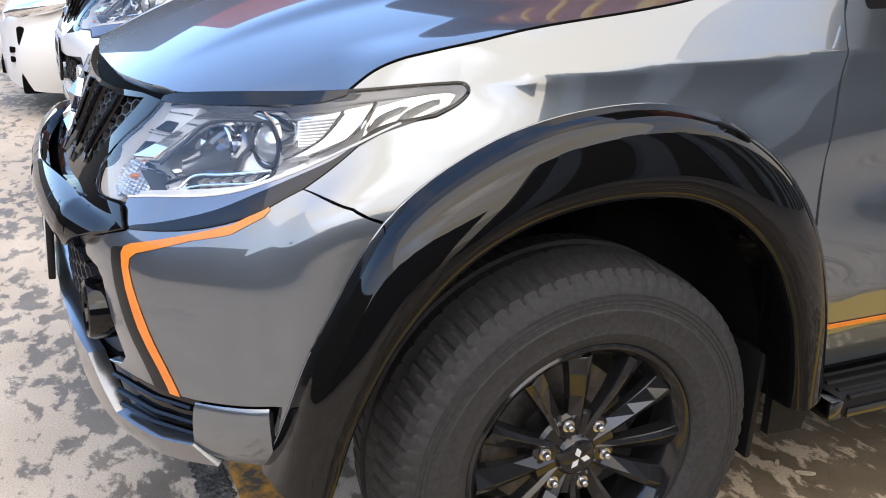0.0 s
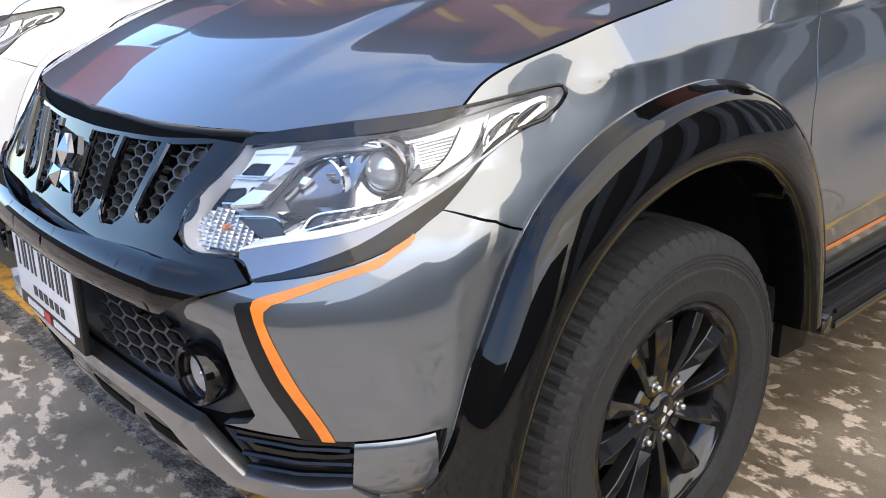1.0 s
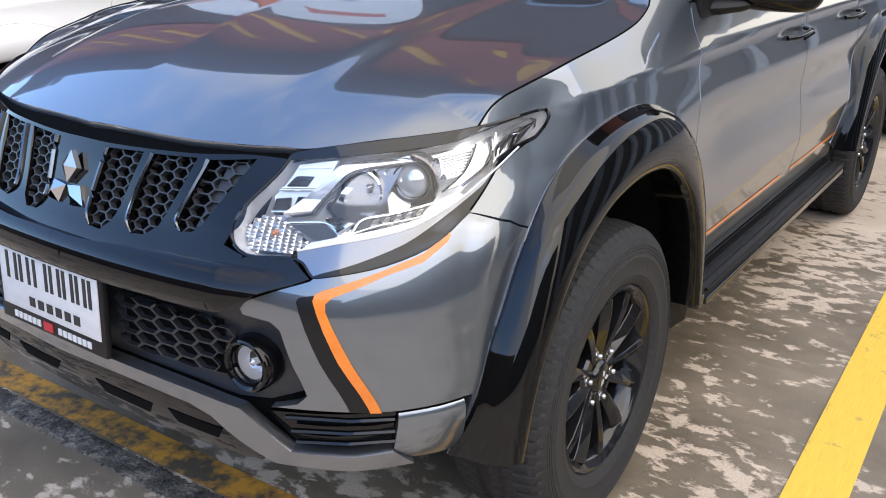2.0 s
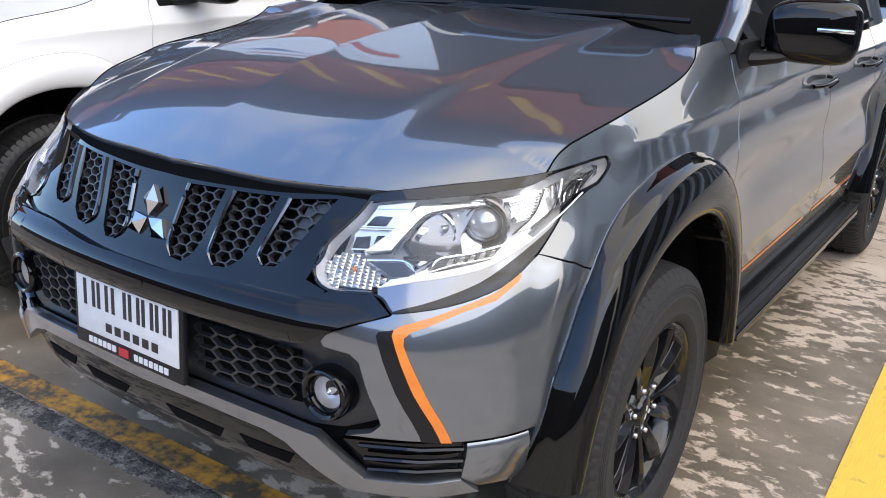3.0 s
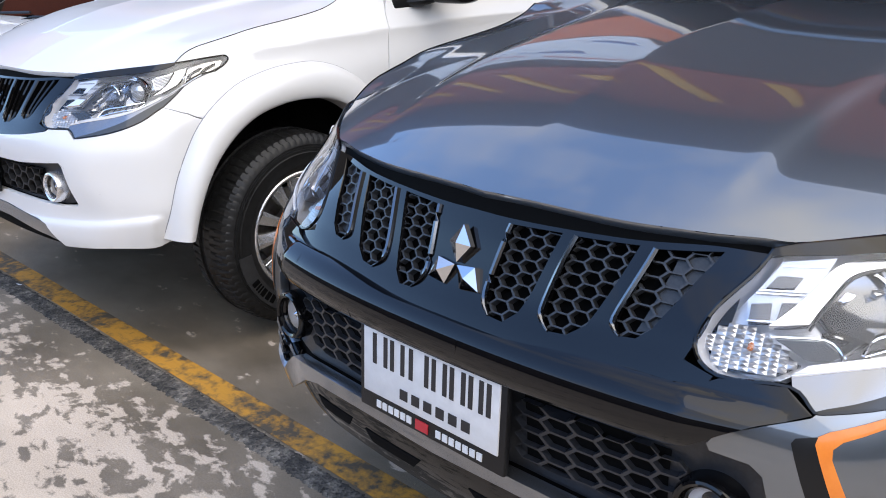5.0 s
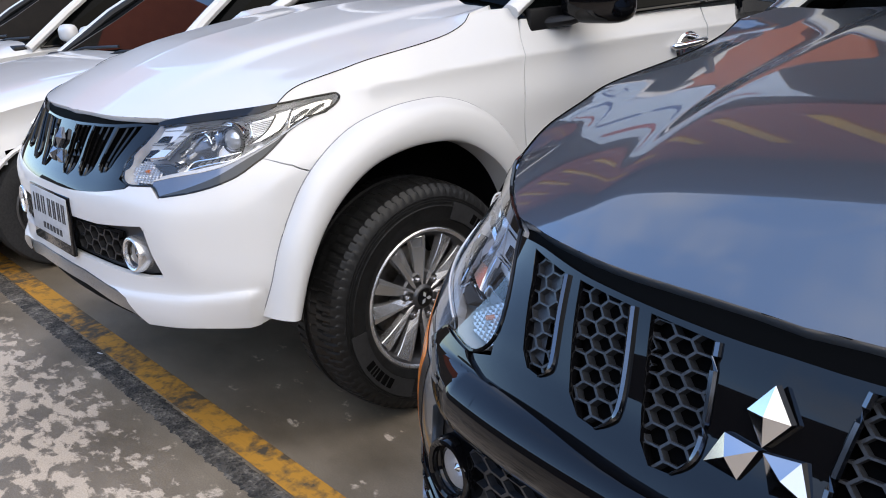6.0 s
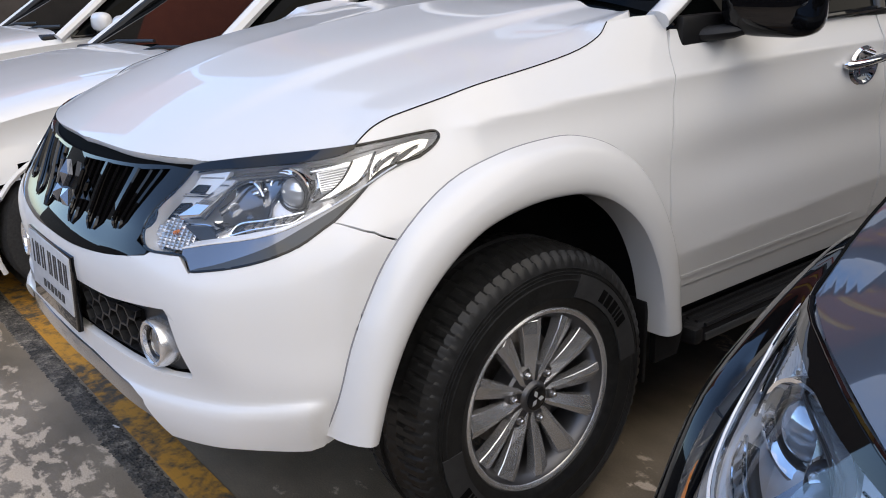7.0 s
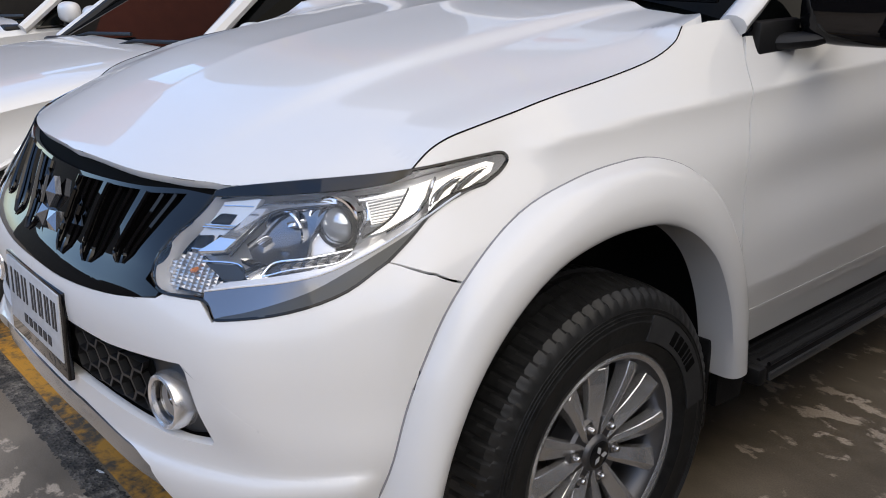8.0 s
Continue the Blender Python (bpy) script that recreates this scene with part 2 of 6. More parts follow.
def worn_paint(name, color, under, worn):
    """Road paint, chipped away in ragged patches down to the dark ground."""
    m = material(name, color, 0.7)
    b = m.node_tree.nodes["Principled BSDF"]
    co = node(m, "ShaderNodeTexCoord")
    no = node(m, "ShaderNodeTexNoise", Scale=16.0, Detail=9.0, Roughness=0.68)
    lo = node(m, "ShaderNodeTexNoise", Scale=2.3, Detail=2.0)
    ad = node(m, "ShaderNodeMixRGB", Fac=0.4)
    cut = node(m, "ShaderNodeValToRGB")
    cut.color_ramp.elements[0].position, cut.color_ramp.elements[1].position = worn - 0.04, worn + 0.07
    cut.color_ramp.elements[0].color, cut.color_ramp.elements[1].color = (*under, 1), (*color, 1)
    link(m, co.outputs["Object"], no.inputs["Vector"])
    link(m, co.outputs["Object"], lo.inputs["Vector"])
    link(m, no.outputs["Fac"], ad.inputs["Color1"])
    link(m, lo.outputs["Fac"], ad.inputs["Color2"])
    link(m, ad.outputs["Color"], cut.inputs["Fac"])
    dirt = node(m, "ShaderNodeTexNoise", Scale=60.0, Detail=6.0)
    mul = node(m, "ShaderNodeMixRGB", Fac=0.3)
    mul.blend_type = "OVERLAY"
    link(m, cut.outputs["Color"], mul.inputs["Color1"])
    link(m, dirt.outputs["Fac"], mul.inputs["Color2"])
    link(m, mul.outputs["Color"], b.inputs["Base Color"])
    bp = node(m, "ShaderNodeBump", Strength=0.4, Distance=0.003)
    link(m, no.outputs["Fac"], bp.inputs["Height"])
    link(m, bp.outputs["Normal"], b.inputs["Normal"])
    return m


CONCRETE = road_material()
YELLOW_OLD = worn_paint("worn_yellow_paint", (0.55, 0.26, 0.03), (0.085, 0.066, 0.042), 0.475)
YELLOW = worn_paint("yellow_line_paint", (0.78, 0.50, 0.06), (0.13, 0.12, 0.10), 0.36)


def joint_material():
    """A rough filled joint: dark grit with pale crumbs and ragged patches of cement."""
    m = material("rough_dark_joint", (0.08, 0.075, 0.065), 0.9)
    b = m.node_tree.nodes["Principled BSDF"]
    co = node(m, "ShaderNodeTexCoord")
    lump = node(m, "ShaderNodeTexNoise", Scale=11.0, Detail=8.0, Roughness=0.7, Distortion=0.4)
    grit = node(m, "ShaderNodeTexVoronoi", Scale=95.0)
    ramp = node(m, "ShaderNodeValToRGB")
    e = ramp.color_ramp.elements
    e[0].position, e[0].color = 0.36, (0.028, 0.025, 0.020, 1)
    e[1].position, e[1].color = 0.66, (0.22, 0.19, 0.15, 1)
    k = e.new(0.5)
    k.color = (0.075, 0.065, 0.052, 1)
    over = node(m, "ShaderNodeMixRGB", Fac=0.75)
    over.blend_type = "OVERLAY"
    link(m, co.outputs["Object"], lump.inputs["Vector"])
    link(m, co.outputs["Object"], grit.inputs["Vector"])
    link(m, lump.outputs["Fac"], ramp.inputs["Fac"])
    link(m, ramp.outputs["Color"], over.inputs["Color1"])
    tone = node(m, "ShaderNodeRGBToBW")
    link(m, grit.outputs["Color"], tone.inputs[0])
    link(m, tone.outputs[0], over.inputs["Color2"])
    link(m, over.outputs["Color"], b.inputs["Base Color"])
    bp = node(m, "ShaderNodeBump", Strength=0.5, Distance=0.008)
    link(m, grit.outputs["Distance"], bp.inputs["Height"])
    link(m, bp.outputs["Normal"], b.inputs["Normal"])
    return m


GRAVEL = joint_material()
DRYLEAF = grain(material("dry_leaf", (0.55, 0.47, 0.34), 0.7), 60, (0.45, 0.37, 0.25), (0.62, 0.55, 0.42), (0.6, 0.8))
REDWALL = grain(material("red_brown_wall", (0.30, 0.07, 0.04), 0.6), 3, (0.27, 0.06, 0.035), (0.34, 0.085, 0.05), (0.5, 0.7))
ORANGEWALL = grain(material("orange_fascia", (0.55, 0.14, 0.04), 0.6), 3, (0.50, 0.12, 0.03), (0.60, 0.16, 0.05), (0.5, 0.7))
SIGNYELLOW = material("sign_yellow", (0.75, 0.40, 0.03), 0.5)
BANNER = grain(material("banner_cloth", (0.62, 0.66, 0.70), 0.7), 2, (0.72, 0.76, 0.80), (0.80, 0.84, 0.88))
BANNERBLUE = material("banner_blue", (0.12, 0.18, 0.36), 0.7)
BANNERRED = material("banner_red", (0.55, 0.12, 0.10), 0.7)
# dark brown with a shopfront's shade in the colour, shared by the unseen walls
DARKWALL = grain(material("shade_dark_wall", (0.05, 0.042, 0.04), 0.6), 2, (0.04, 0.034, 0.032), (0.065, 0.055, 0.05))
PALEWALL = grain(material("pale_render", (0.50, 0.49, 0.46), 0.8), 1.5, (0.44, 0.43, 0.40), (0.56, 0.55, 0.52))

import functools

# plan of the front and side, level by level: (z, stations from the nose's middle, round the corner, to the tail)
TAIL = [(1.0, 1.6), (1.0, 2.6), (0.995, 3.6), (0.98, 4.38)]
LEVELS = [
    (0.30, [(0, -.74), (.25, -.735), (.45, -.71), (.62, -.65), (.72, -.57), (.77, -.48), (.79, -.38), (.80, 0), (.80, .6)]),
    (0.45, [(0, -.82), (.25, -.81), (.45, -.785), (.635, -.715), (.735, -.63), (.795, -.54), (.825, -.40), (.835, 0), (.83, .6)]),
    (0.56, [(0, -.825), (.25, -.815), (.47, -.785), (.65, -.715), (.745, -.645), (.815, -.55), (.84, -.42), (.85, 0), (.85, .6)]),
    (0.66, [(0, -.825), (.25, -.815), (.46, -.785), (.635, -.735), (.735, -.65), (.805, -.55), (.84, -.42), (.86, 0), (.86, .6)]),
    (0.77, [(0, -.825), (.25, -.815), (.46, -.785), (.622, -.73), (.725, -.64), (.795, -.54), (.838, -.41), (.865, 0), (.865, .6)]),
    (0.86, [(0, -.775), (.25, -.765), (.45, -.742), (.605, -.68), (.71, -.60), (.78, -.51), (.835, -.385), (.868, 0), (.865, .6)]),
    (0.95, [(0, -.735), (.25, -.722), (.44, -.68), (.58, -.615), (.69, -.53), (.765, -.42), (.81, -.30), (.86, 0), (.855, .6)]),
    (1.03, [(0, -.69), (.25, -.675), (.42, -.635), (.54, -.58), (.66, -.48), (.735, -.395), (.785, -.23), (.83, 0), (.835, .6)]),
    (1.12, [(0, -.60), (.25, -.585), (.40, -.555), (.52, -.50), (.62, -.41), (.70, -.33), (.75, -.20), (.79, 0), (.81, .6)]),
    (1.24, [(0, -.45), (.25, -.44), (.38, -.42), (.48, -.36), (.56, -.28), (.63, -.20), (.68, -.10), (.71, .05), (.765, .6)]),
]


def net():
    rows = []
    for z, row in LEVELS:
        rows.append(row + [(row[-1][0] * f, y) for f, y in TAIL])
    return np.array([z for z, _ in LEVELS]), np.array(rows, float)


NET_Z, NET = net()
U_MAX = NET.shape[1] - 1


def cubic(p0, p1, p2, p3, f):
    return p1 + f * ((p2 - p0) / 2 + f * (p0 - 2.5 * p1 + 2 * p2 - p3 / 2 + f * (1.5 * (p1 - p2) + (p3 - p0) / 2)))


@functools.lru_cache(maxsize=None)
def plan(u):
    """(levels, 2): the plan point at station u, at every level."""
    u = min(max(u, 0.0), U_MAX - 1e-6)
    i = int(u)
    n = NET
    a = n[:, i - 1] if i > 0 else n[:, 1] * (-1, 1)
    d = n[:, i + 2] if i + 2 <= U_MAX else 2 * n[:, i + 1] - n[:, i]
    return cubic(a, n[:, i], n[:, i + 1], d, u - i)


@functools.lru_cache(maxsize=None)
def skin(u, z):
    """The body's skin: station u, height z."""
    s = -1 if u < 0 else 1
    c = plan(abs(u))
    i = min(max(int(np.searchsorted(NET_Z, z)) - 1, 0), len(NET_Z) - 2)
    h = NET_Z[i + 1] - NET_Z[i]
    f = (z - NET_Z[i]) / h
    m0 = (c[i + 1] - c[i - 1]) / (NET_Z[i + 1] - NET_Z[i - 1]) if i > 0 else (c[1] - c[0]) / h
    m1 = (c[i + 2] - c[i]) / (NET_Z[i + 2] - NET_Z[i]) if i + 2 < len(NET_Z) else (c[-1] - c[-2]) / h
    p = c[i] * (2 * f**3 - 3 * f**2 + 1) + m0 * h * (f**3 - 2 * f**2 + f) + c[i + 1] * (3 * f**2 - 2 * f**3) + m1 * h * (f**3 - f**2)
    # the crisp shoulder line that runs back from the headlamp's tip
    ramp = min(max((abs(u) - 5.95) / 0.6, 0.0), 1.0)
    if ramp:
        line = 1.043 + 0.022 * (min(abs(u), 8.6) - 6.0)
        p = p + np.array((0.013 * ramp * math.exp(-(math.hypot(z - line, 0.006) - 0.006) / 0.035), 0.0))
    # the doors are hollow below the shoulder and swell again above the sill
    door = min(max((abs(u) - 7.6) / 0.5, 0.0), 1.0)
    if door:
        rise = 0.62 + 0.035 * (min(abs(u), 9.6) - 7.9)
        swell = 0.010 * math.exp(-(math.hypot(z - rise, 0.008) - 0.008) / 0.05)
        p = p + np.array((door * (swell - 0.020 * math.exp(-((z - 0.85) / 0.085) ** 2)), 0.0))
    return np.array((s * p[0], p[1], z))

# ---- building blocks ----
def part(name, verts, faces, mat, parent=None, label="", smooth=False, normals=None):
    """One mesh object; normals: one for each face corner, or None."""
    me = bpy.data.meshes.new(name)
    me.from_pydata([tuple(map(float, v)) for v in verts], [], [tuple(f) for f in faces])
    me.materials.append(mat)
    if smooth or normals is not None:
        me.polygons.foreach_set("use_smooth", [True] * len(me.polygons))
    if normals is not None:
        me.normals_split_custom_set([tuple(map(float, n)) for n in normals])
    ob = new(name, me)
    ob.parent = parent
    if label:
        ob["label"] = label
    return ob


def again(ob, m, parent=None):
    """A repeat of a part on the same mesh."""
    o = ob.copy()
    scene.collection.objects.link(o)
    o.parent = parent or ob.parent
    o.matrix_basis = m
    return o


def from_bm(name, bm, mat, parent=None, label="", smooth=False):
    me = bpy.data.meshes.new(name)
    bmesh.ops.recalc_face_normals(bm, faces=bm.faces)
    bm.to_mesh(me)
    bm.free()
    me.materials.append(mat)
    if smooth:
        me.polygons.foreach_set("use_smooth", [True] * len(me.polygons))
        me.set_sharp_from_angle(angle=radians(38))
    ob = new(name, me)
    ob.parent = parent
    if label:
        ob["label"] = label
    return ob


def block(name, lo, hi, mat, parent=None, label="", bevel=0.004, turn=None):
    """A box with softened edges."""
    bm = bmesh.new()
    bmesh.ops.create_cube(bm, size=1)
    lo, hi = Vector(lo), Vector(hi)
    for v in bm.verts:
        v.co = Vector([(lo[i] + hi[i]) / 2 + v.co[i] * (hi[i] - lo[i]) for i in range(3)])
    if bevel:
        bmesh.ops.bevel(bm, geom=bm.edges[:], offset=bevel, segments=2, affect="EDGES", profile=0.5)
    if turn:
        bmesh.ops.transform(bm, matrix=turn, verts=bm.verts)
    return from_bm(name, bm, mat, parent, label, True)


def spline(points, n=6):
    """A smooth open line through the points, n steps each."""
    p = [np.array(q, float) for q in points]
    out = []
    for i in range(len(p) - 1):
        a = p[i - 1] if i else 2 * p[0] - p[1]
        d = p[i + 2] if i + 2 < len(p) else 2 * p[-1] - p[-2]
        out += [cubic(a, p[i], p[i + 1], d, k / n) for k in range(n)]
    return out + [p[-1]]


def tube(name, line, radius, mat, parent=None, label="", sides=8, flat=1.0):
    """A rod along a line; radius may be a list; flat squeezes it upright."""
    line = [Vector(tuple(map(float, q))) for q in line]
    n = len(line)
    radii = radius if isinstance(radius, (list, tuple)) else [radius] * n
    verts, faces = [], []
    for i, p in enumerate(line):
        t = (line[min(i + 1, n - 1)] - line[max(i - 1, 0)]).normalized()
        a = t.cross(Vector((0, 0, 1)) if abs(t.z) < 0.9 else Vector((0, 1, 0))).normalized()
        b = a.cross(t)
        for k in range(sides):
            w = 2 * math.pi * k / sides
            verts.append(p + (a * math.cos(w) + b * math.sin(w) * flat) * radii[i])
    for i in range(n - 1):
        for k in range(sides):
            k2 = (k + 1) % sides
            faces.append((i * sides + k, i * sides + k2, (i + 1) * sides + k2, (i + 1) * sides + k))
    faces += [tuple(range(sides))[::-1], tuple(range((n - 1) * sides, n * sides))]
    bm = bmesh.new()
    vs = [bm.verts.new(v) for v in verts]
    for f in faces:
        bm.faces.new([vs[i] for i in f])
    return from_bm(name, bm, mat, parent, label, True)


def revolve(name, profile, mat, parent=None, label="", segments=64, shape=None, smooth=True):
    """Turn a profile of (x, r) round the x axis; shape(i, k) may add to the radius."""
    verts, faces, m = [], [], len(profile)
    for k in range(segments):
        w = 2 * math.pi * k / segments
        for i, (x, r) in enumerate(profile):
            r2 = r + (shape(i, k) if shape else 0)
            verts.append((x, r2 * math.cos(w), r2 * math.sin(w)))
    for k in range(segments):
        k2 = (k + 1) % segments
        for i in range(m - 1):
            faces.append((k * m + i, k * m + i + 1, k2 * m + i + 1, k2 * m + i))
    bm = bmesh.new()
    vs = [bm.verts.new(v) for v in verts]
    for f in faces:
        bm.faces.new([vs[i] for i in f])
    return from_bm(name, bm, mat, parent, label, smooth)


def fill(outline, step):
    """Cut the inside of a flat outline into a fine net: points and faces."""
    bm = bmesh.new()
    vs = [bm.verts.new((a, b, 0)) for a, b in outline]
    whole = bm.faces.new(vs)
    whole.normal_update()
    bmesh.ops.triangulate(bm, faces=[whole])
    for axis in (0, 1):
        lo, hi = min(p[axis] for p in outline), max(p[axis] for p in outline)
        for k in range(math.floor(lo / step[axis]) + 1, math.ceil(hi / step[axis])):
            co, no = [0, 0, 0], [0, 0, 0]
            co[axis], no[axis] = k * step[axis], 1
            bmesh.ops.bisect_plane(bm, geom=bm.verts[:] + bm.edges[:] + bm.faces[:], plane_co=co, plane_no=no, dist=1e-6)
    bmesh.ops.remove_doubles(bm, verts=bm.verts[:], dist=1e-5)
    bm.verts.index_update()
    pts = [(v.co.x, v.co.y) for v in bm.verts]
    faces = [[v.index for v in f.verts] for f in bm.faces]
    bm.free()
    return pts, faces


@functools.lru_cache(maxsize=None)
def skin_normal(u, z):
    h = 1e-3
    du = skin(u + h, z) - skin(u - h, z)
    dz = skin(u, z + h) - skin(u, z - h)
    n = np.cross(du, dz)
    n = n / (np.linalg.norm(n) + 1e-12)
    return n


def shell(name, outlines, mat, parent, label="", lift=0.0, depth=0.018, gap=0.002, step=(0.2, 0.022), side=1, surface=None, normal=None, bend=None):
    """A panel of sheet on a surface: outlines in the surface's own coordinates, raised by lift, with turned-in edges."""
    surface, normal = surface or skin, normal or skin_normal
    if not isinstance(outlines[0][0], (tuple, list, np.ndarray)):
        outlines = [outlines]
    verts, faces, norms = [], [], []
    for outline in outlines:
        pts, tri = fill(outline, step)
        P = np.array([surface(a, b) for a, b in pts])
        N = np.array([normal(a, b) for a, b in pts])
        edges = {}
        for i, f in enumerate(tri):
            g = sum(np.cross(P[a] - P[f[0]], P[b] - P[f[0]]) for a, b in zip(f[1:], f[2:]))
            if np.dot(g, N[f].mean(axis=0)) < 0:
                f.reverse()
            for a, b in zip(f, f[1:] + f[:1]):
                edges[a, b] = i
        rim = [(a, b) for a, b in edges if (b, a) not in edges]
        inward = np.zeros_like(P)
        for a, b in rim:
            d = np.cross(N[a], P[b] - P[a])
            d /= np.linalg.norm(d) + 1e-12
            inward[a] += d
            inward[b] += d
        length = np.linalg.norm(inward, axis=1, keepdims=True)
        P = P + inward / np.maximum(length, 1e-9) * gap
        rise = np.array([lift + (bend(a, b) if bend else 0.0) for a, b in pts])
        if bend:
            bent = lambda a, b: surface(a, b) + normal(a, b) * bend(a, b)
            for i, (a, b) in enumerate(pts):
                g = np.cross(bent(a + 2e-3, b) - bent(a - 2e-3, b), bent(a, b + 2e-3) - bent(a, b - 2e-3))
                g = g / (np.linalg.norm(g) + 1e-12)
                N[i] = g if np.dot(g, N[i]) > 0 else -g
        top = P + N * rise[:, None]
        base = len(verts)
        verts += list(top)
        for f in tri:
            faces.append([base + i for i in f])
            norms += [N[i] for i in f]
        if depth:
            for a, b in rim:
                k = len(verts)
                roll = 0.35
                lo_a, lo_b = P[a] + N[a] * (rise[a] - depth), P[b] + N[b] * (rise[b] - depth)
                verts += [top[a], top[b], lo_b, lo_a]
                faces.append([k, k + 3, k + 2, k + 1])
                g = np.cross(lo_a - top[a], top[b] - top[a])
                g /= np.linalg.norm(g) + 1e-12
                norms += [(g + N[a] * roll), g, g, (g + N[b] * roll)]
    if side < 0:
        verts = [(-v[0], v[1], v[2]) for v in verts]
        flipped, k = [], 0
        for i, f in enumerate(faces):
            n = norms[k:k + len(f)]
            flipped += [(-q[0], q[1], q[2]) for q in n[::-1]]
            faces[i] = f[::-1]
            k += len(f)
        norms = flipped
    return part(name, verts, faces, mat, parent, label, True, norms)


@functools.lru_cache(maxsize=None)
def uy(y, z):
    """The station at which the side's skin has this y."""
    lo, hi = 3.0, U_MAX - 0.01
    for _ in range(22):
        mid = (lo + hi) / 2
        lo, hi = (mid, hi) if skin(mid, z)[1] < y else (lo, mid)
    return (lo + hi) / 2


# ---- the pickup's outlines, in station and height ----
HOOD_EDGE = [(5.0, 1.034), (5.17, 1.061), (5.38, 1.078), (5.66, 1.090), (6.36, 1.117), (6.97, 1.141), (7.35, 1.167), (7.53, 1.197), (7.60, 1.229)]
DOOR_EDGE = [(7.91, 1.238), (7.88, 1.147), (7.87, 1.09), (7.82, 0.9), (7.83, 0.648), (7.87, 0.525)]
LAMP_TOP = [(2.45, 0.990), (2.78, 1.000), (3.80, 1.018), (5.0, 1.032), (5.64, 1.042), (5.93, 1.046)]
LAMP_TIP = [(5.93, 1.046), (5.99, 1.0445), (6.03, 1.037), (6.03, 1.028), (5.98, 1.014), (5.88, 1.000)]
LAMP_SIDE = [(5.88, 1.000), (5.42, 0.982), (5.15, 0.950), (4.95, 0.897)]
LAMP_LOW = [(4.95, 0.897), (4.60, 0.859), (3.86, 0.828), (3.10, 0.811), (2.95, 0.809)]
LAMP_NOSE = [(2.95, 0.809), (2.72, 0.834), (2.17, 0.832), (1.955, 0.862), (2.03, 0.912), (2.30, 0.964), (2.45, 0.990)]
BAR_TOP = [(0, 0.783), (0.64, 0.784), (1.39, 0.798), (2.13, 0.821)]
BAR_LOW = [(2.38, 0.774), (1.76, 0.752), (1.12, 0.743), (0.47, 0.742), (0, 0.742)]
ARCH_OUT = [(-0.556, 0.44), (-0.510, 0.60), (-0.457, 0.715), (-0.375, 0.852), (-0.245, 0.940), (-0.115, 0.992), (0.02, 1.012), (0.13, 1.006), (0.25, 0.966), (0.37, 0.88), (0.455, 0.765), (0.515, 0.60), (0.555, 0.42)]
ARCH_WHITE = [(-0.546, 0.462), (-0.503, 0.62), (-0.447, 0.745), (-0.372, 0.852), (-0.232, 0.944), (-0.10, 0.986), (0.02, 0.999), (0.12, 0.994), (0.23, 0.957), (0.345, 0.878), (0.435, 0.765), (0.505, 0.60), (0.55, 0.42)]
ARCH_IN = [(-0.475, 0.42), (-0.435, 0.56), (-0.372, 0.68), (-0.285, 0.775), (-0.18, 0.838), (-0.06, 0.868), (0.05, 0.872), (0.15, 0.858), (0.245, 0.815), (0.335, 0.735), (0.40, 0.62), (0.435, 0.50), (0.45, 0.41)]
SLOTS = [
    [(.334, .961), (.301, .905), (.282, .856), (.305, .834), (.37, .820), (.49, .818), (.575, .836), (.62, .862), (.672, .916), (.721, .966)],
    [(.834, .966), (.781, .915), (.741, .855), (.765, .838), (.84, .826), (.98, .829), (1.10, .848), (1.154, .874), (1.234, .918), (1.319, .971)],
    [(1.453, .970), (1.379, .925), (1.297, .870), (1.31, .856), (1.37, .848), (1.50, .851), (1.60, .868), (1.663, .890), (1.837, .943), (2.003, .980)],
]
GRILLE_TOP = [(0, 0.969), (0.34, 0.969), (1.0, 0.975), (1.32, 0.978), (1.74, 0.984), (2.0, 0.986), (2.38, 0.984)]

# hood: heights at places, smoothed into one even surface
HOOD_PTS = [
    (0, -.711, .997), (0, -.60, 1.056), (0, -.45, 1.108), (0, -.2, 1.165), (0, .1, 1.211), (0, .35, 1.236), (0, .6, 1.246),
    (.243, -.697, .999), (.383, -.668, 1.0), (.25, -.45, 1.103), (.25, -.1, 1.180), (.25, .5, 1.243),
    (.533, -.605, 1.005), (.656, -.49, 1.022), (.735, -.394, 1.034), (.5, -.3, 1.118), (.5, 0, 1.176), (.5, .4, 1.233),
    (.745, -.28, 1.082), (.768, -.15, 1.112), (.776, 0, 1.140), (.773, .173, 1.172), (.76, .30, 1.208), (.72, .45, 1.228),
]
HOOD_TERMS = [(i, j) for i in (0, 2, 4, 6) for j in range(5) if i + j <= 8 and not (i == 6 and j > 2)]
HOOD_FIT = np.linalg.lstsq(
    np.array([[(x / 0.8) ** i * y**j for i, j in HOOD_TERMS] for x, y, _ in HOOD_PTS] + [[0.02 if (i, j) == t else 0 for i, j in HOOD_TERMS] for t in HOOD_TERMS]),
    np.array([z for *_, z in HOOD_PTS] + [0] * len(HOOD_TERMS)), rcond=None)[0]


def hood_base(x, y):
    return sum(c * (x / 0.8) ** i * y**j for c, (i, j) in zip(HOOD_FIT, HOOD_TERMS))


SEAM = np.array([skin(a, b) for a, b in spline(HOOD_EDGE, 6)])
SEAM_RISE = np.array([p[2] - hood_base(p[0], p[1]) for p in SEAM])


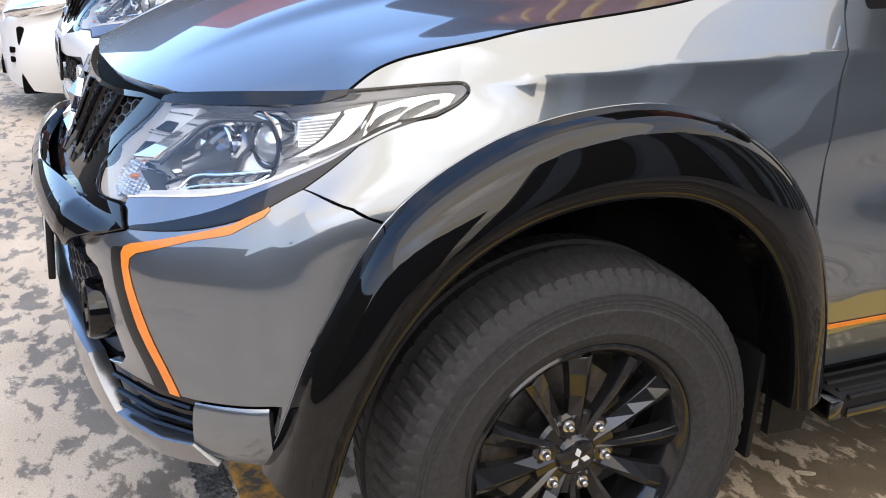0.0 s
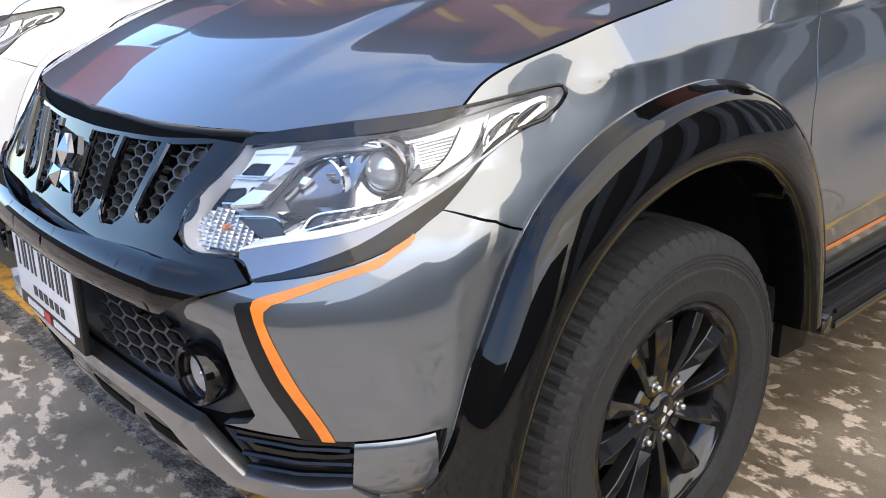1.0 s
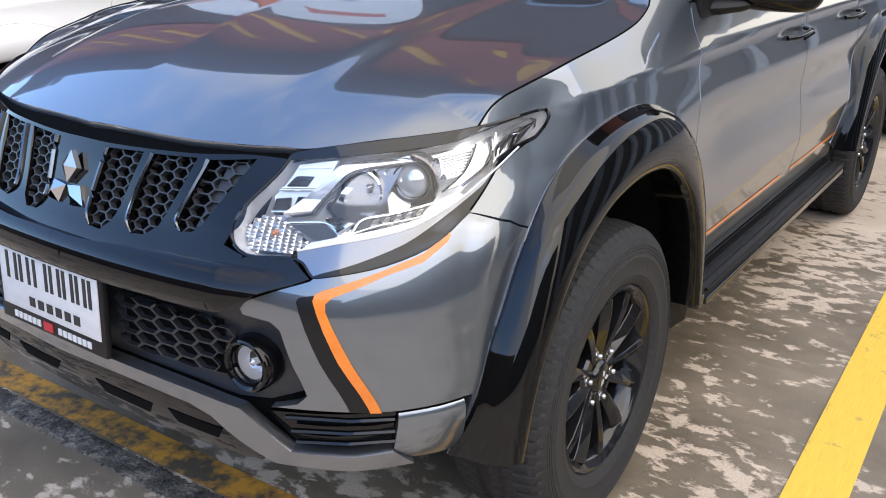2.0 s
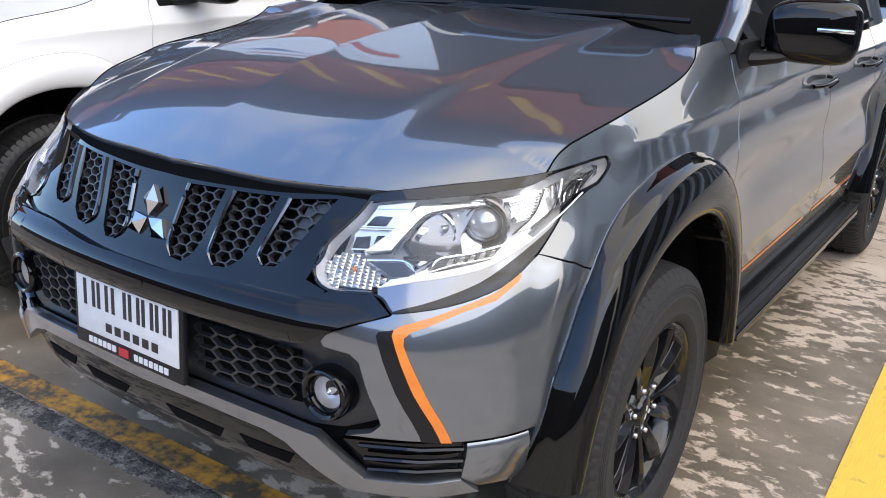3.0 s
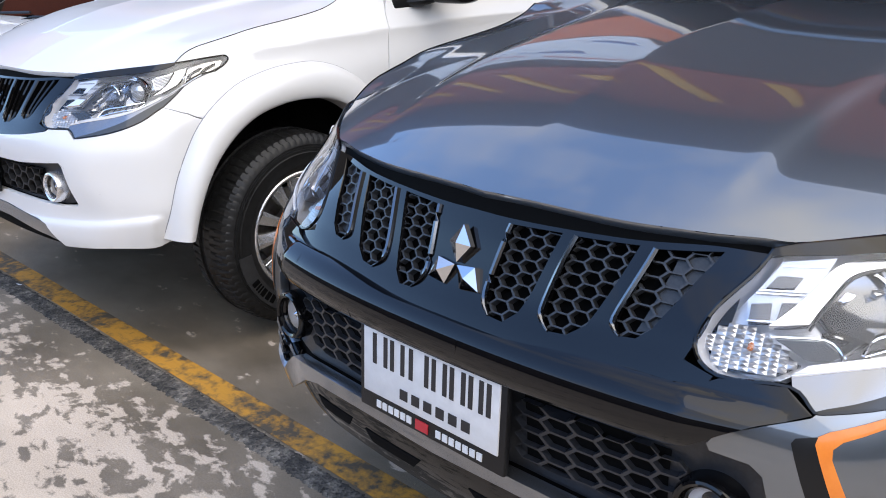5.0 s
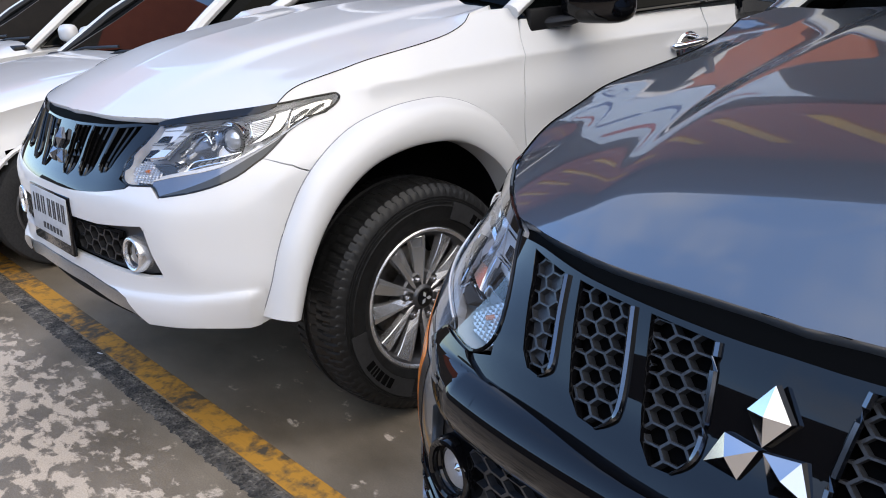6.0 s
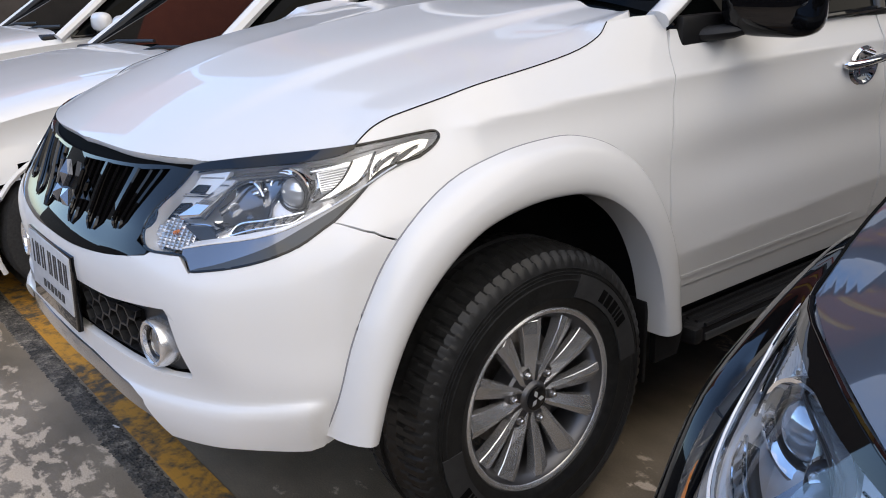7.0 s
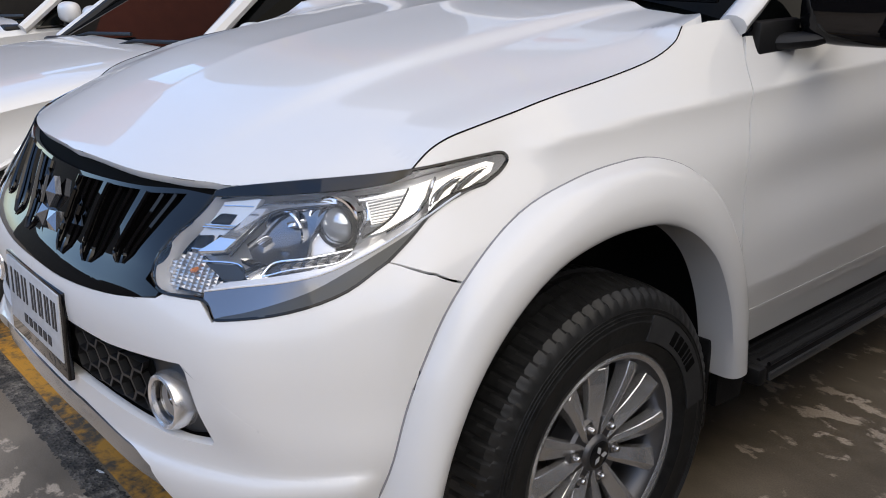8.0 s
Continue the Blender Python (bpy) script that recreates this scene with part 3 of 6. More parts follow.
def hood(x, y):
    z = hood_base(x, y)
    near = min(max(1 - (np.interp(y, SEAM[:, 1], SEAM[:, 0]) - abs(x)) / 0.13, 0.0), 1.0)
    z += np.interp(y, SEAM[:, 1], SEAM_RISE) * near * near * (3 - 2 * near)
    edge = 0.40 + 0.06 * (y + 0.6)
    ramp = min(max((y + 0.62) / 0.35, 0), 1)
    z += 0.017 * ramp / (1 + math.exp((abs(x) - edge) / 0.011))
    z += 0.007 * ramp * math.exp(-abs(x) / 0.10)
    return np.array((x, y, z))


def hood_normal(x, y):
    h = 1e-3
    n = np.cross(hood(x + h, y) - hood(x - h, y), hood(x, y + h) - hood(x, y - h))
    return n / np.linalg.norm(n)


def inside(p, poly):
    hit = False
    for (x0, y0), (x1, y1) in zip(poly, poly[1:] + poly[:1]):
        if (y0 > p[1]) != (y1 > p[1]) and p[0] < (x1 - x0) * (p[1] - y0) / (y1 - y0) + x0:
            hit = not hit
    return hit


def honeycomb(outline, mat, parent, size, lift, side=1, wall=0.13, depth=0.012, squash=1.0, top=None):
    """Hexagonal cells with walls, each a piece of its own, standing on the skin behind an opening."""
    per_u = np.linalg.norm(skin(outline[0][0] + 0.05, outline[0][1]) - skin(outline[0][0] - 0.05, outline[0][1])) / 0.1
    dx, dz = size * 1.5 / per_u, size * 0.866 * squash
    us, zs = [p[0] for p in outline], [p[1] for p in outline]
    i, u = 0, min(us) - dx
    while u < max(us) + dx:
        z = min(zs) - dz * 2 + (dz if i % 2 else 0)
        while z < max(zs) + dz * 2:
            if any(inside((u + a * dx * 0.5, z + b * dz * 0.7), outline) for a, b in ((0, 0), (1, 0), (-1, 0), (0, 1), (0, -1))):
                verts, faces = [], []
                for r, l in ((1.0, lift), (1 - wall, lift), (1 - wall * 1.3, lift - depth)):
                    for q in range(6):
                        w = math.pi / 3 * q
                        a, b = u + size * r * math.cos(w) / per_u, z + size * squash * r * math.sin(w)
                        b = max(b, min(zs) - 0.003)
                        if not top:
                            b = min(b, max(zs) + 0.003)
                        if top:
                            b = min(b, np.interp(a, (top[0][0], top[1][0]), (top[0][1], top[1][1])) + 0.004)
                        verts.append((skin(a, b) + skin_normal(a, b) * l) * (side, 1, 1))
                for ring in (0, 6):
                    for q in range(6):
                        q2 = (q + 1) % 6
                        f = (ring + q, ring + q2, ring + 6 + q2, ring + 6 + q)
                        faces.append(f if side > 0 else f[::-1])
                part("cell", verts, faces, mat, parent)
            z += dz * 2
        u += dx
        i += 1


def mirror_pts(pts, s):
    return [(p[0] * s, p[1], p[2]) for p in pts]


def on_skin(points, lift=0.0, s=1):
    return [np.array((s, 1, 1)) * (skin(a, b) + skin_normal(a, b) * lift) for a, b in points]


# ---- wheel ----
def make_wheel(tyre_mat, rim_mat, face_mat, lettering=False, slim=1.0):
    """A wheel on the x axis, face outwards: barrel with tyre, twin spokes, bolts, cap and disc."""
    barrel = revolve("wheel", [(-0.10, 0.222), (-0.095, 0.212), (-0.06, 0.205), (0.02, 0.200), (0.075, 0.207), (0.092, 0.217), (0.100, 0.229), (0.106, 0.231), (0.108, 0.226), (0.099, 0.214), (0.075, 0.199), (0.02, 0.192), (-0.06, 0.197), (-0.10, 0.205)], rim_mat, segments=72)
    prof = [(-0.098, 0.226), (-0.118, 0.250), (-0.124, 0.300), (-0.118, 0.340), (-0.108, 0.358), (-0.095, 0.368), (-0.06, 0.374), (-0.035, 0.3755), (-0.034, 0.3755), (-0.028, 0.3755), (0.0, 0.376), (0.028, 0.3755), (0.034, 0.3755), (0.035, 0.3755), (0.06, 0.374), (0.095, 0.368), (0.108, 0.358), (0.116, 0.345), (0.1205, 0.332), (0.1220, 0.3315), (0.1220, 0.3295), (0.1208, 0.329), (0.1212, 0.324), (0.1228, 0.3235), (0.1228, 0.3215), (0.1216, 0.321), (0.1220, 0.316), (0.1236, 0.3155), (0.1236, 0.3135), (0.1224, 0.313), (0.1230, 0.305), (0.1245, 0.302), (0.1245, 0.298), (0.1235, 0.295), (0.1225, 0.275), (0.121, 0.262), (0.1215, 0.259), (0.120, 0.255), (0.115, 0.243), (0.109, 0.235), (0.099, 0.229)]
    groove = {8, 9, 11, 12}

    def tread(i, k):
        if i in groove:
            return -0.008
        if i in (5, 6, 14, 15):
            return -0.007 if k % 5 == (i // 5) % 5 else 0
        if i in (4, 16):
            return -0.005 if k % 5 in (1, 2) else 0
        if i in (3, 17):
            return -0.0035 if k % 5 == 2 else 0
        if i == 10:
            return -0.004 if k % 6 == 2 else 0
        return 0
    tyre = revolve("tyre", prof, tyre_mat, barrel, "black rubber tyre with fine tread", 390, tread)
    tyre.data.set_sharp_from_angle(angle=radians(22))
    revolve("rim_lip", [(0.099, 0.2285), (0.1065, 0.2325), (0.1095, 0.228), (0.1065, 0.221), (0.100, 0.2165)], face_mat, barrel, "", 72)
    # twin spoke blades, each folded along a ridge, with a sharp outer corner
    for d, hand in ((-13, 1), (13, -1)):
        verts, m = [], 5
        stations = [(0.040, 0.080, 0.0150, 0.026), (0.085, 0.088, 0.0175, 0.028), (0.13, 0.096, 0.0215, 0.032), (0.175, 0.101, 0.0265, 0.036), (0.209, 0.101, 0.0310, 0.038)]
        for r, x, half, thick in stations:
            half *= slim
            e = 0.35 * half * hand
            verts += [(x - thick, -half * 1.05, r), (x - 0.016 if hand > 0 else x - 0.006, -half, r), (x, e, r), (x - 0.006 if hand > 0 else x - 0.016, half, r), (x - thick, half * 1.05, r)]
        faces = []
        for i in range(len(stations) - 1):
            for k in range(m):
                k2 = (k + 1) % m
                faces.append((i * m + k, i * m + k2, i * m + m + k2, i * m + m + k))
        faces += [tuple(range(m))[::-1], tuple(range(4 * m, 5 * m))]
        bm = bmesh.new()
        vs = [bm.verts.new(v) for v in verts]
        for f in faces:
            bm.faces.new([vs[i] for i in f])
        bmesh.ops.bevel(bm, geom=[e for e in bm.edges if e.calc_length() > 0.03], offset=0.0014, segments=1, affect="EDGES")
        spoke = from_bm("spoke", bm, face_mat, barrel, "", False)
        spoke.matrix_basis = pose(0, 0, 0, d)
        for a in range(60, 360, 60):
            again(spoke, pose(0, 0, 0, a + d))
    revolve("hub", [(0.02, 0.0), (0.02, 0.090), (0.070, 0.088), (0.077, 0.082), (0.078, 0.042), (0.084, 0.038), (0.088, 0.035), (0.090, 0.030), (0.0905, 0.0)], RIMBLACK if tyre_mat is RUBBER else RIMDARK, barrel, segments=40)
    revolve("brake_disc", [(-0.02, 0.05), (-0.02, 0.15), (-0.005, 0.15), (-0.004, 0.05)], BRAKE, barrel, "rusty steel brake disc", 40)
    block("caliper", (-0.045, 0.05, -0.16), (0.012, 0.15, -0.05), RIMDARK, barrel, "", 0.008)
    bolt = revolve("bolt", [(0.07, 0.012), (0.0785, 0.012), (0.079, 0.0075), (0.088, 0.0072), (0.091, 0.005), (0.092, 0.0)], STEEL, barrel, "bright steel wheel nut", 10)
    bolt.matrix_basis = pose(0, 0, 0.066)
    for k in range(1, 6):
        w = radians(60 * k)
        again(bolt, pose(0, math.sin(w) * 0.066, math.cos(w) * 0.066))
    revolve("centre_cap", [(0.0900, 0.031), (0.0912, 0.029), (0.0916, 0.0)], RIMBLACK, barrel, "dark centre cap", 32)
    badge = [(0.0924, 0, 0.002), (0.0924, 0.007, 0.013), (0.0924, 0, 0.024), (0.0924, -0.007, 0.013)]
    m = [part("cap_mark", badge, [(0, 1, 2, 3)], SEALWHITE, barrel)]
    for a in (120, 240):
        again(m[0], pose(0, 0, 0, a))
    if lettering:
        # raised arcs in paler rubber stand in for the sheen behind the lettering
        for a0 in (-38, 142):
            rim_pts = [(0.1252, r * -math.sin(radians(a0 - 64 * k / 16)), r * math.cos(radians(a0 - 64 * k / 16))) for r in (0.262, 0.318) for k in range(17)]
            rim_pts += [(0.118, y, z) for _, y, z in rim_pts]
            part("sidewall_sheen", rim_pts, [(k, k + 1, 18 + k, 17 + k) for k in range(16)] + [(k, 34 + k, 35 + k, k + 1) for k in range(16)] + [(17 + k, 18 + k, 52 + k, 51 + k) for k in range(16)] + [(0, 17, 51, 34), (16, 50, 67, 33)], PATCH, barrel, "sidewall patch with a grey sheen in its colour")
        for a0 in (-58, 122):
            for k, w in enumerate((0.010, 0.010, 0.010, 0.004, 0.004, 0.010)):
                bar = block("lettering", (0.1215, -w, 0.274), (0.1265, w, 0.306), VOID, barrel, "", 0.001)
                bar.matrix_basis = pose(0, 0, 0, a0 - (0, 5.2, 10.4, 14.3, 17.0, 20.8)[k])
    return barrel


# ---- wheel-arch flare ----
FLAT_SECTION = ((0.015, 0.20), (0.04, 0.38), (0.09, 0.54), (0.20, 0.70), (0.35, 0.82), (0.50, 0.905), (0.64, 0.97), (0.76, 1.0), (0.88, 0.985), (0.96, 0.90), (1.0, 0.78))
FULL_SECTION = ((0.02, 0.14), (0.06, 0.34), (0.16, 0.58), (0.32, 0.80), (0.46, 0.92), (0.56, 0.98), (0.64, 1.0), (0.75, 0.99), (0.88, 0.94), (0.96, 0.85), (1.0, 0.74))


def flare(name, mat, parent, s, y0, step_out, width, rise, arch, section, low):
    """A moulded arch: from the panel outwards, over a rounded lip and back in."""
    out, inn = spline(arch, 5), spline([low] + ARCH_IN[1:], 5)
    verts, faces = [], []
    sections = []
    for o, i in zip(out, inn):
        yo, zo = o
        yi, zi = i
        u = uy(yo, zo)
        base = skin(u, zo)
        n = skin_normal(u, zo)
        ring = [base - n * 0.004, base + n * step_out]
        for f, x in section:
            y, z = yo + (yi - yo) * f, zo + (zi - zo) * f
            x0 = base[0] + step_out
            ring.append(np.array((x0 + (width - x0) * x + rise * math.sin(math.pi * f), y, z)))
        e = np.array((yi - yo, zi - zo))
        e /= np.linalg.norm(e)
        ring.append(np.array((width - 0.03, yi + e[0] * 0.004, zi + e[1] * 0.004)))
        ring.append(np.array((width - 0.10, yi + e[0] * 0.006, zi + e[1] * 0.006)))
        sections.append(ring)
    m = len(sections[0])
    for ring in sections:
        verts += [(q[0] * s, q[1] + y0, q[2]) for q in ring]
    for i in range(len(sections) - 1):
        for k in range(m - 1):
            f = (i * m + k, i * m + k + 1, (i + 1) * m + k + 1, (i + 1) * m + k)
            faces.append(f if s < 0 else f[::-1])
    faces += [tuple(range(m)), tuple(range((len(sections) - 1) * m, len(sections) * m))]
    bm = bmesh.new()
    vs = [bm.verts.new(v) for v in verts]
    for f in faces:
        bm.faces.new([vs[i] for i in f])
    return from_bm(name, bm, mat, parent, "", True)


# ---- headlamp ----
def headlamp(parent, s, body):
    """Clear lens over chrome blades, a cut-glass turn lamp, bowl, projector, fluted block and dark inserts."""
    lens_low = [(5.62, 0.989), (5.36, 0.970), (5.03, 0.947), (4.68, 0.915), (4.25, 0.888), (3.80, 0.873), (3.14, 0.859), (2.72, 0.846)]
    black_top = [(5.62, 0.987), (5.15, 0.950), (4.91, 0.926), (4.51, 0.889), (4.07, 0.858), (3.43, 0.829), (3.05, 0.815)]
    lens = spline(LAMP_TOP, 4)[:-1] + spline(LAMP_TIP, 7)[:-1] + [LAMP_TIP[-1]] + spline(lens_low, 3) + spline(LAMP_NOSE[1:], 4)[1:-1]
    lamp = shell("headlamp", lens, LENS, parent, "clear headlamp with chrome reflectors and projector", 0.002, 0.004, 0.002, (0.25, 0.03), s)
    lamp.visible_shadow = False
    edge = [LAMP_TIP[-1]] + spline(LAMP_SIDE, 6)[1:] + spline(LAMP_LOW, 4)[1:-1] + [(2.98, 0.811)] + spline(black_top, 3)[::-1]
    shell("smoked_edge", edge, SMOKE if body is GREY else GREYSMOKE, lamp, "smoked glossy lower lamp edge", 0.003, 0.012, 0.0, (0.25, 0.02), s)
    strip = spline(lens_low, 3) + [(2.74, 0.834), (2.95, 0.810)] + spline(black_top, 3)[::-1]
    shell("trim", strip, LAMPTRIM, lamp, "pale lower lamp trim", 0.0025, 0.012, 0.0, (0.25, 0.02), s)
    ring = spline(LAMP_TOP, 4)[:-1] + spline(LAMP_TIP, 7)[:-1] + spline(LAMP_SIDE, 6)[:-1] + spline(LAMP_LOW, 4)[:-1] + spline(LAMP_NOSE, 4)
    tube("lamp_rim", on_skin(ring, 0.0, s), 0.0036, GLOSS, lamp, "", 6)
    tube("lens_edge", on_skin(spline(lens_low, 3), 0.003, s), 0.0018, BEZEL, lamp, "", 5)
    band = spline(LAMP_TOP[:4], 4) + spline([(5.0, 1.026), (4.63, 1.012), (3.51, 0.995), (2.76, 0.986), (2.42, 0.982)], 4)
    shell("top_band", [tuple(q) for q in band], SMOKE, lamp, "black band along the lamp's top", 0.004, 0.006, 0.0, (0.25, 0.03), s)
    # the bowl behind the lens
    verts, faces = [], []
    rows = [0.0, -0.03, -0.06]
    pts = spline(LAMP_TOP, 4) + spline(LAMP_TIP, 2)[1:-1] + spline(LAMP_SIDE, 6)[:6] + spline(lens_low, 3)[3:] + spline(LAMP_NOSE[1:], 4)[1:-1]
    mid = np.mean([skin(a, b) for a, b in pts], axis=0)
    for d in rows:
        for a, b in pts:
            p, n = skin(a, b), skin_normal(a, b)
            q = p + n * (d - 0.006)
            q = q + (mid + n * d - q) * (-d * 1.6)
            verts.append((q[0] * s, q[1], q[2]))
    k = len(pts)
    for i in range(len(rows) - 1):
        for j in range(k):
            j2 = (j + 1) % k
            faces.append((i * k + j, i * k + j2, (i + 1) * k + j2, (i + 1) * k + j))
    part("lamp_bowl", verts, faces, BEZEL, lamp, "grey plastic lamp inside", True)
    back = [(a + (4.0 - a) * 0.03, b + (0.93 - b) * 0.03) for a, b in pts]
    shell("lamp_back", back, BEZEL, lamp, "", -0.055, 0.0, 0.0, (0.3, 0.03), s)

    def facet(name, outline, mat, lift, tip=0.0, puff=0.0, label=""):
        """A bright or dark piece inside: tipped up or down, and puffed in its middle."""
        ca, cb = np.mean(outline, axis=0)
        ra, rb = np.abs(np.array(outline) - (ca, cb)).max(axis=0)
        bend = lambda a, b: puff * (1 - ((a - ca) / ra) ** 2 - ((b - cb) / rb) ** 2) - tip * (b - cb)
        return shell(name, outline, mat, lamp, label, lift, 0.016, 0.0, (0.10, 0.008), s, None, None, bend)
    # cut-glass turn lamp in the nose
    turn = [(2.00, 0.866), (2.03, 0.895), (2.30, 0.903), (2.52, 0.887), (2.80, 0.864), (2.62, 0.849), (2.13, 0.842)]
    facet("turn_back", turn, LAMPDARK, -0.036)
    verts, faces = [], []
    for i in range(11):
        for j in range(12):
            a, b = 1.98 + 0.078 * i, 0.840 + 0.0056 * j
            if not inside((a + 0.039, b + 0.0028), turn):
                continue
            quad = on_skin([(a, b), (a + 0.078, b), (a + 0.078, b + 0.0056), (a, b + 0.0056)], -0.028, s)
            tip = on_skin([(a + random.uniform(0.030, 0.048), b + random.uniform(0.002, 0.0036))], -0.028 + random.uniform(0.0008, 0.0034), s)
            n = len(verts)
            verts += quad + tip
            for q in range(4):
                f = (n + q, n + (q + 1) % 4, n + 4)
                faces.append(f if s > 0 else f[::-1])
    part("turn_reflector", verts, faces, CRYSTAL, lamp, "cut-crystal chrome reflector")
    # pale box with two small windows above it
    facet("marker_box", [(2.28, 0.904), (2.24, 0.927), (2.52, 0.976), (3.05, 0.986), (2.70, 0.930), (2.54, 0.905)], BEZEL, -0.018, -0.2)
    for q in ([(2.29, 0.906), (2.28, 0.927), (2.45, 0.931), (2.46, 0.909)], [(2.51, 0.910), (2.53, 0.932), (2.67, 0.934), (2.61, 0.914)], [(2.38, 0.946), (2.47, 0.962), (2.74, 0.968), (2.62, 0.949)]):
        facet("marker_window", q, DARKCHROME, -0.012, 0.25)
    for z, a, b in ((0.937, 2.30, 2.72), (0.941, 2.32, 2.74), (0.972, 2.52, 2.95), (0.904, 2.28, 2.55)):
        tube("rib", on_skin([(a, z), (b, z + 0.003)], -0.010, s), 0.0016, CHROME, lamp, sides=5)
    # long chrome blade that rises from the nose and runs along the top
    blade = spline([(2.47, 0.897), (2.71, 0.934), (3.04, 0.979), (3.51, 0.993), (4.30, 1.003), (4.99, 1.010)], 4) + spline([(4.94, 1.002), (4.30, 0.993), (3.57, 0.983), (3.14, 0.968), (2.89, 0.930), (2.78, 0.904)], 4)
    facet("chrome_blade", [tuple(q) for q in blade], REFLECTOR, -0.008, 0.22)
    tube("blade_edge", on_skin(spline([(2.80, 0.901), (2.92, 0.929), (3.17, 0.965), (3.58, 0.979), (4.30, 0.988)], 4), -0.010, s), 0.0022, LAMPDARK, lamp, "", 5)
    # high-beam pocket, its hook and the bright sill below
    facet("pocket", [(2.93, 0.929), (3.20, 0.964), (3.52, 0.976), (3.80, 0.978), (3.60, 0.944), (3.67, 0.919), (3.39, 0.905), (3.09, 0.910)], LAMPTRIM, -0.030, 0.1, -0.010)
    facet("hook", [(2.91, 0.906), (3.06, 0.909), (3.30, 0.899), (3.12, 0.877), (3.08, 0.888), (3.16, 0.897), (3.05, 0.901)], CHROME, -0.012, 0.5)
    facet("bright_sill", [(3.14, 0.895), (3.30, 0.897), (3.42, 0.880), (3.22, 0.872), (3.12, 0.874)], REFLECTOR, -0.020, 0.5)
    facet("dark_wedge", [(2.54, 0.885), (2.94, 0.889), (3.12, 0.874), (3.02, 0.866), (2.84, 0.864)], LAMPDARK, -0.012, -0.3)
    tube("wedge_edge", on_skin(spline([(2.50, 0.889), (2.95, 0.892), (3.15, 0.874)], 4), -0.009, s), 0.002, CHROME, lamp, "", 5)
    for q in ([(2.98, 0.930), (3.10, 0.948), (3.22, 0.945), (3.08, 0.924)], [(3.30, 0.962), (3.48, 0.970), (3.50, 0.955), (3.36, 0.950)], [(3.30, 0.912), (3.42, 0.922), (3.56, 0.918), (3.40, 0.908)]):
        facet("glint", q, REFLECTOR, -0.024, random.uniform(-0.4, 0.6), 0.002)
    # dark strip of small lamps under the projector
    facet("lamp_strip", [(3.31, 0.881), (3.41, 0.897), (4.09, 0.911), (4.33, 0.917), (4.23, 0.903), (3.61, 0.891)], LAMPDARK, -0.014, -0.2)
    tube("strip_edge", on_skin(spline([(3.30, 0.879), (3.41, 0.899), (3.80, 0.907), (4.09, 0.914), (4.36, 0.920)], 4), -0.010, s), 0.0024, CHROME, lamp, "", 6)
    tube("strip_edge", on_skin(spline([(3.32, 0.878), (3.61, 0.889), (3.95, 0.896), (4.25, 0.902), (4.38, 0.914)], 4), -0.010, s), 0.0018, CHROME, lamp, "", 6)
    for i in range(5):
        a, z = 3.52 + 0.15 * i, 0.8935 + 0.0033 * i
        facet("small_lamp", [(a, z), (a + 0.03, z + 0.009), (a + 0.09, z + 0.011), (a + 0.07, z + 0.002)], CRYSTAL, -0.010, 0.6)
    low = spline([(2.84, 0.861), (3.12, 0.870), (3.77, 0.886), (4.30, 0.902), (4.67, 0.934)], 4) + spline([(4.80, 0.926), (4.46, 0.902), (3.80, 0.876), (3.14, 0.861), (2.75, 0.850)], 4)
    facet("lower_bezel", [tuple(q) for q in low], BEZEL, -0.006, 0.1)
    # fluted block and broad chrome blade towards the tip
    facet("fluted_block", [(4.34, 0.990), (4.93, 1.000), (4.69, 0.960), (4.47, 0.956)], REFLECTOR, -0.016, 0.1)
    for i in range(8):
        f = i / 7
        tube("rib", on_skin([(4.37 + 0.10 * f, 0.988 - 0.030 * f), (4.90 - 0.20 * f, 0.997 - 0.036 * f)], -0.013, s), 0.0018, BEZEL, lamp, sides=5)
    facet("broad_blade", [(4.99, 1.010), (5.28, 1.021), (5.18, 0.992), (5.02, 0.968), (4.65, 0.943), (4.44, 0.937), (4.70, 0.958)], REFLECTOR, -0.010, 0.1, 0.002)
    tube("blade_edge", on_skin(spline([(4.97, 1.006), (4.84, 0.982), (4.68, 0.958), (4.42, 0.934)], 4), -0.007, s), 0.002, LAMPDARK, lamp, "", 5)
    tube("blade_edge", on_skin(spline([(5.30, 1.020), (5.22, 0.992), (5.04, 0.966), (4.70, 0.940)], 4), -0.007, s), 0.0026, CHROME, lamp, "", 5)
    # chrome tip with two dark hooked inserts
    facet("tip_chrome", [(5.26, 1.012), (5.60, 1.030), (5.86, 1.038), (5.95, 1.034), (5.93, 1.020), (5.72, 1.000), (5.38, 0.978), (5.22, 0.970)], REFLECTOR, -0.014, 0.1)
    for q in ([(5.26, 0.978), (5.33, 0.997), (5.52, 1.013), (5.62, 1.014), (5.44, 0.996), (5.36, 0.982)], [(5.53, 0.990), (5.60, 1.007), (5.76, 1.022), (5.86, 1.025), (5.73, 1.006), (5.63, 0.993)]):
        facet("dark_insert", q, LAMPDARK, -0.007, -0.2)
        tube("light_strip", on_skin(spline(q[:4], 3), -0.003, s), 0.0022, CHROME, lamp)

    def bowl(name, u, z, lift, profile, mat, label=""):
        p, n = skin(u, z), skin_normal(u, z)
        ahead = Vector((0.35, -0.93, 0.05)).normalized()
        ob = revolve(name, profile, mat, lamp, label, 40)
        q = Vector((p + n * lift))
        turn = ahead.to_track_quat("X", "Z").to_matrix().to_4x4()
        ob.matrix_basis = Matrix.Diagonal((s, 1, 1, 1)) @ Matrix.Translation(q) @ turn
        return ob
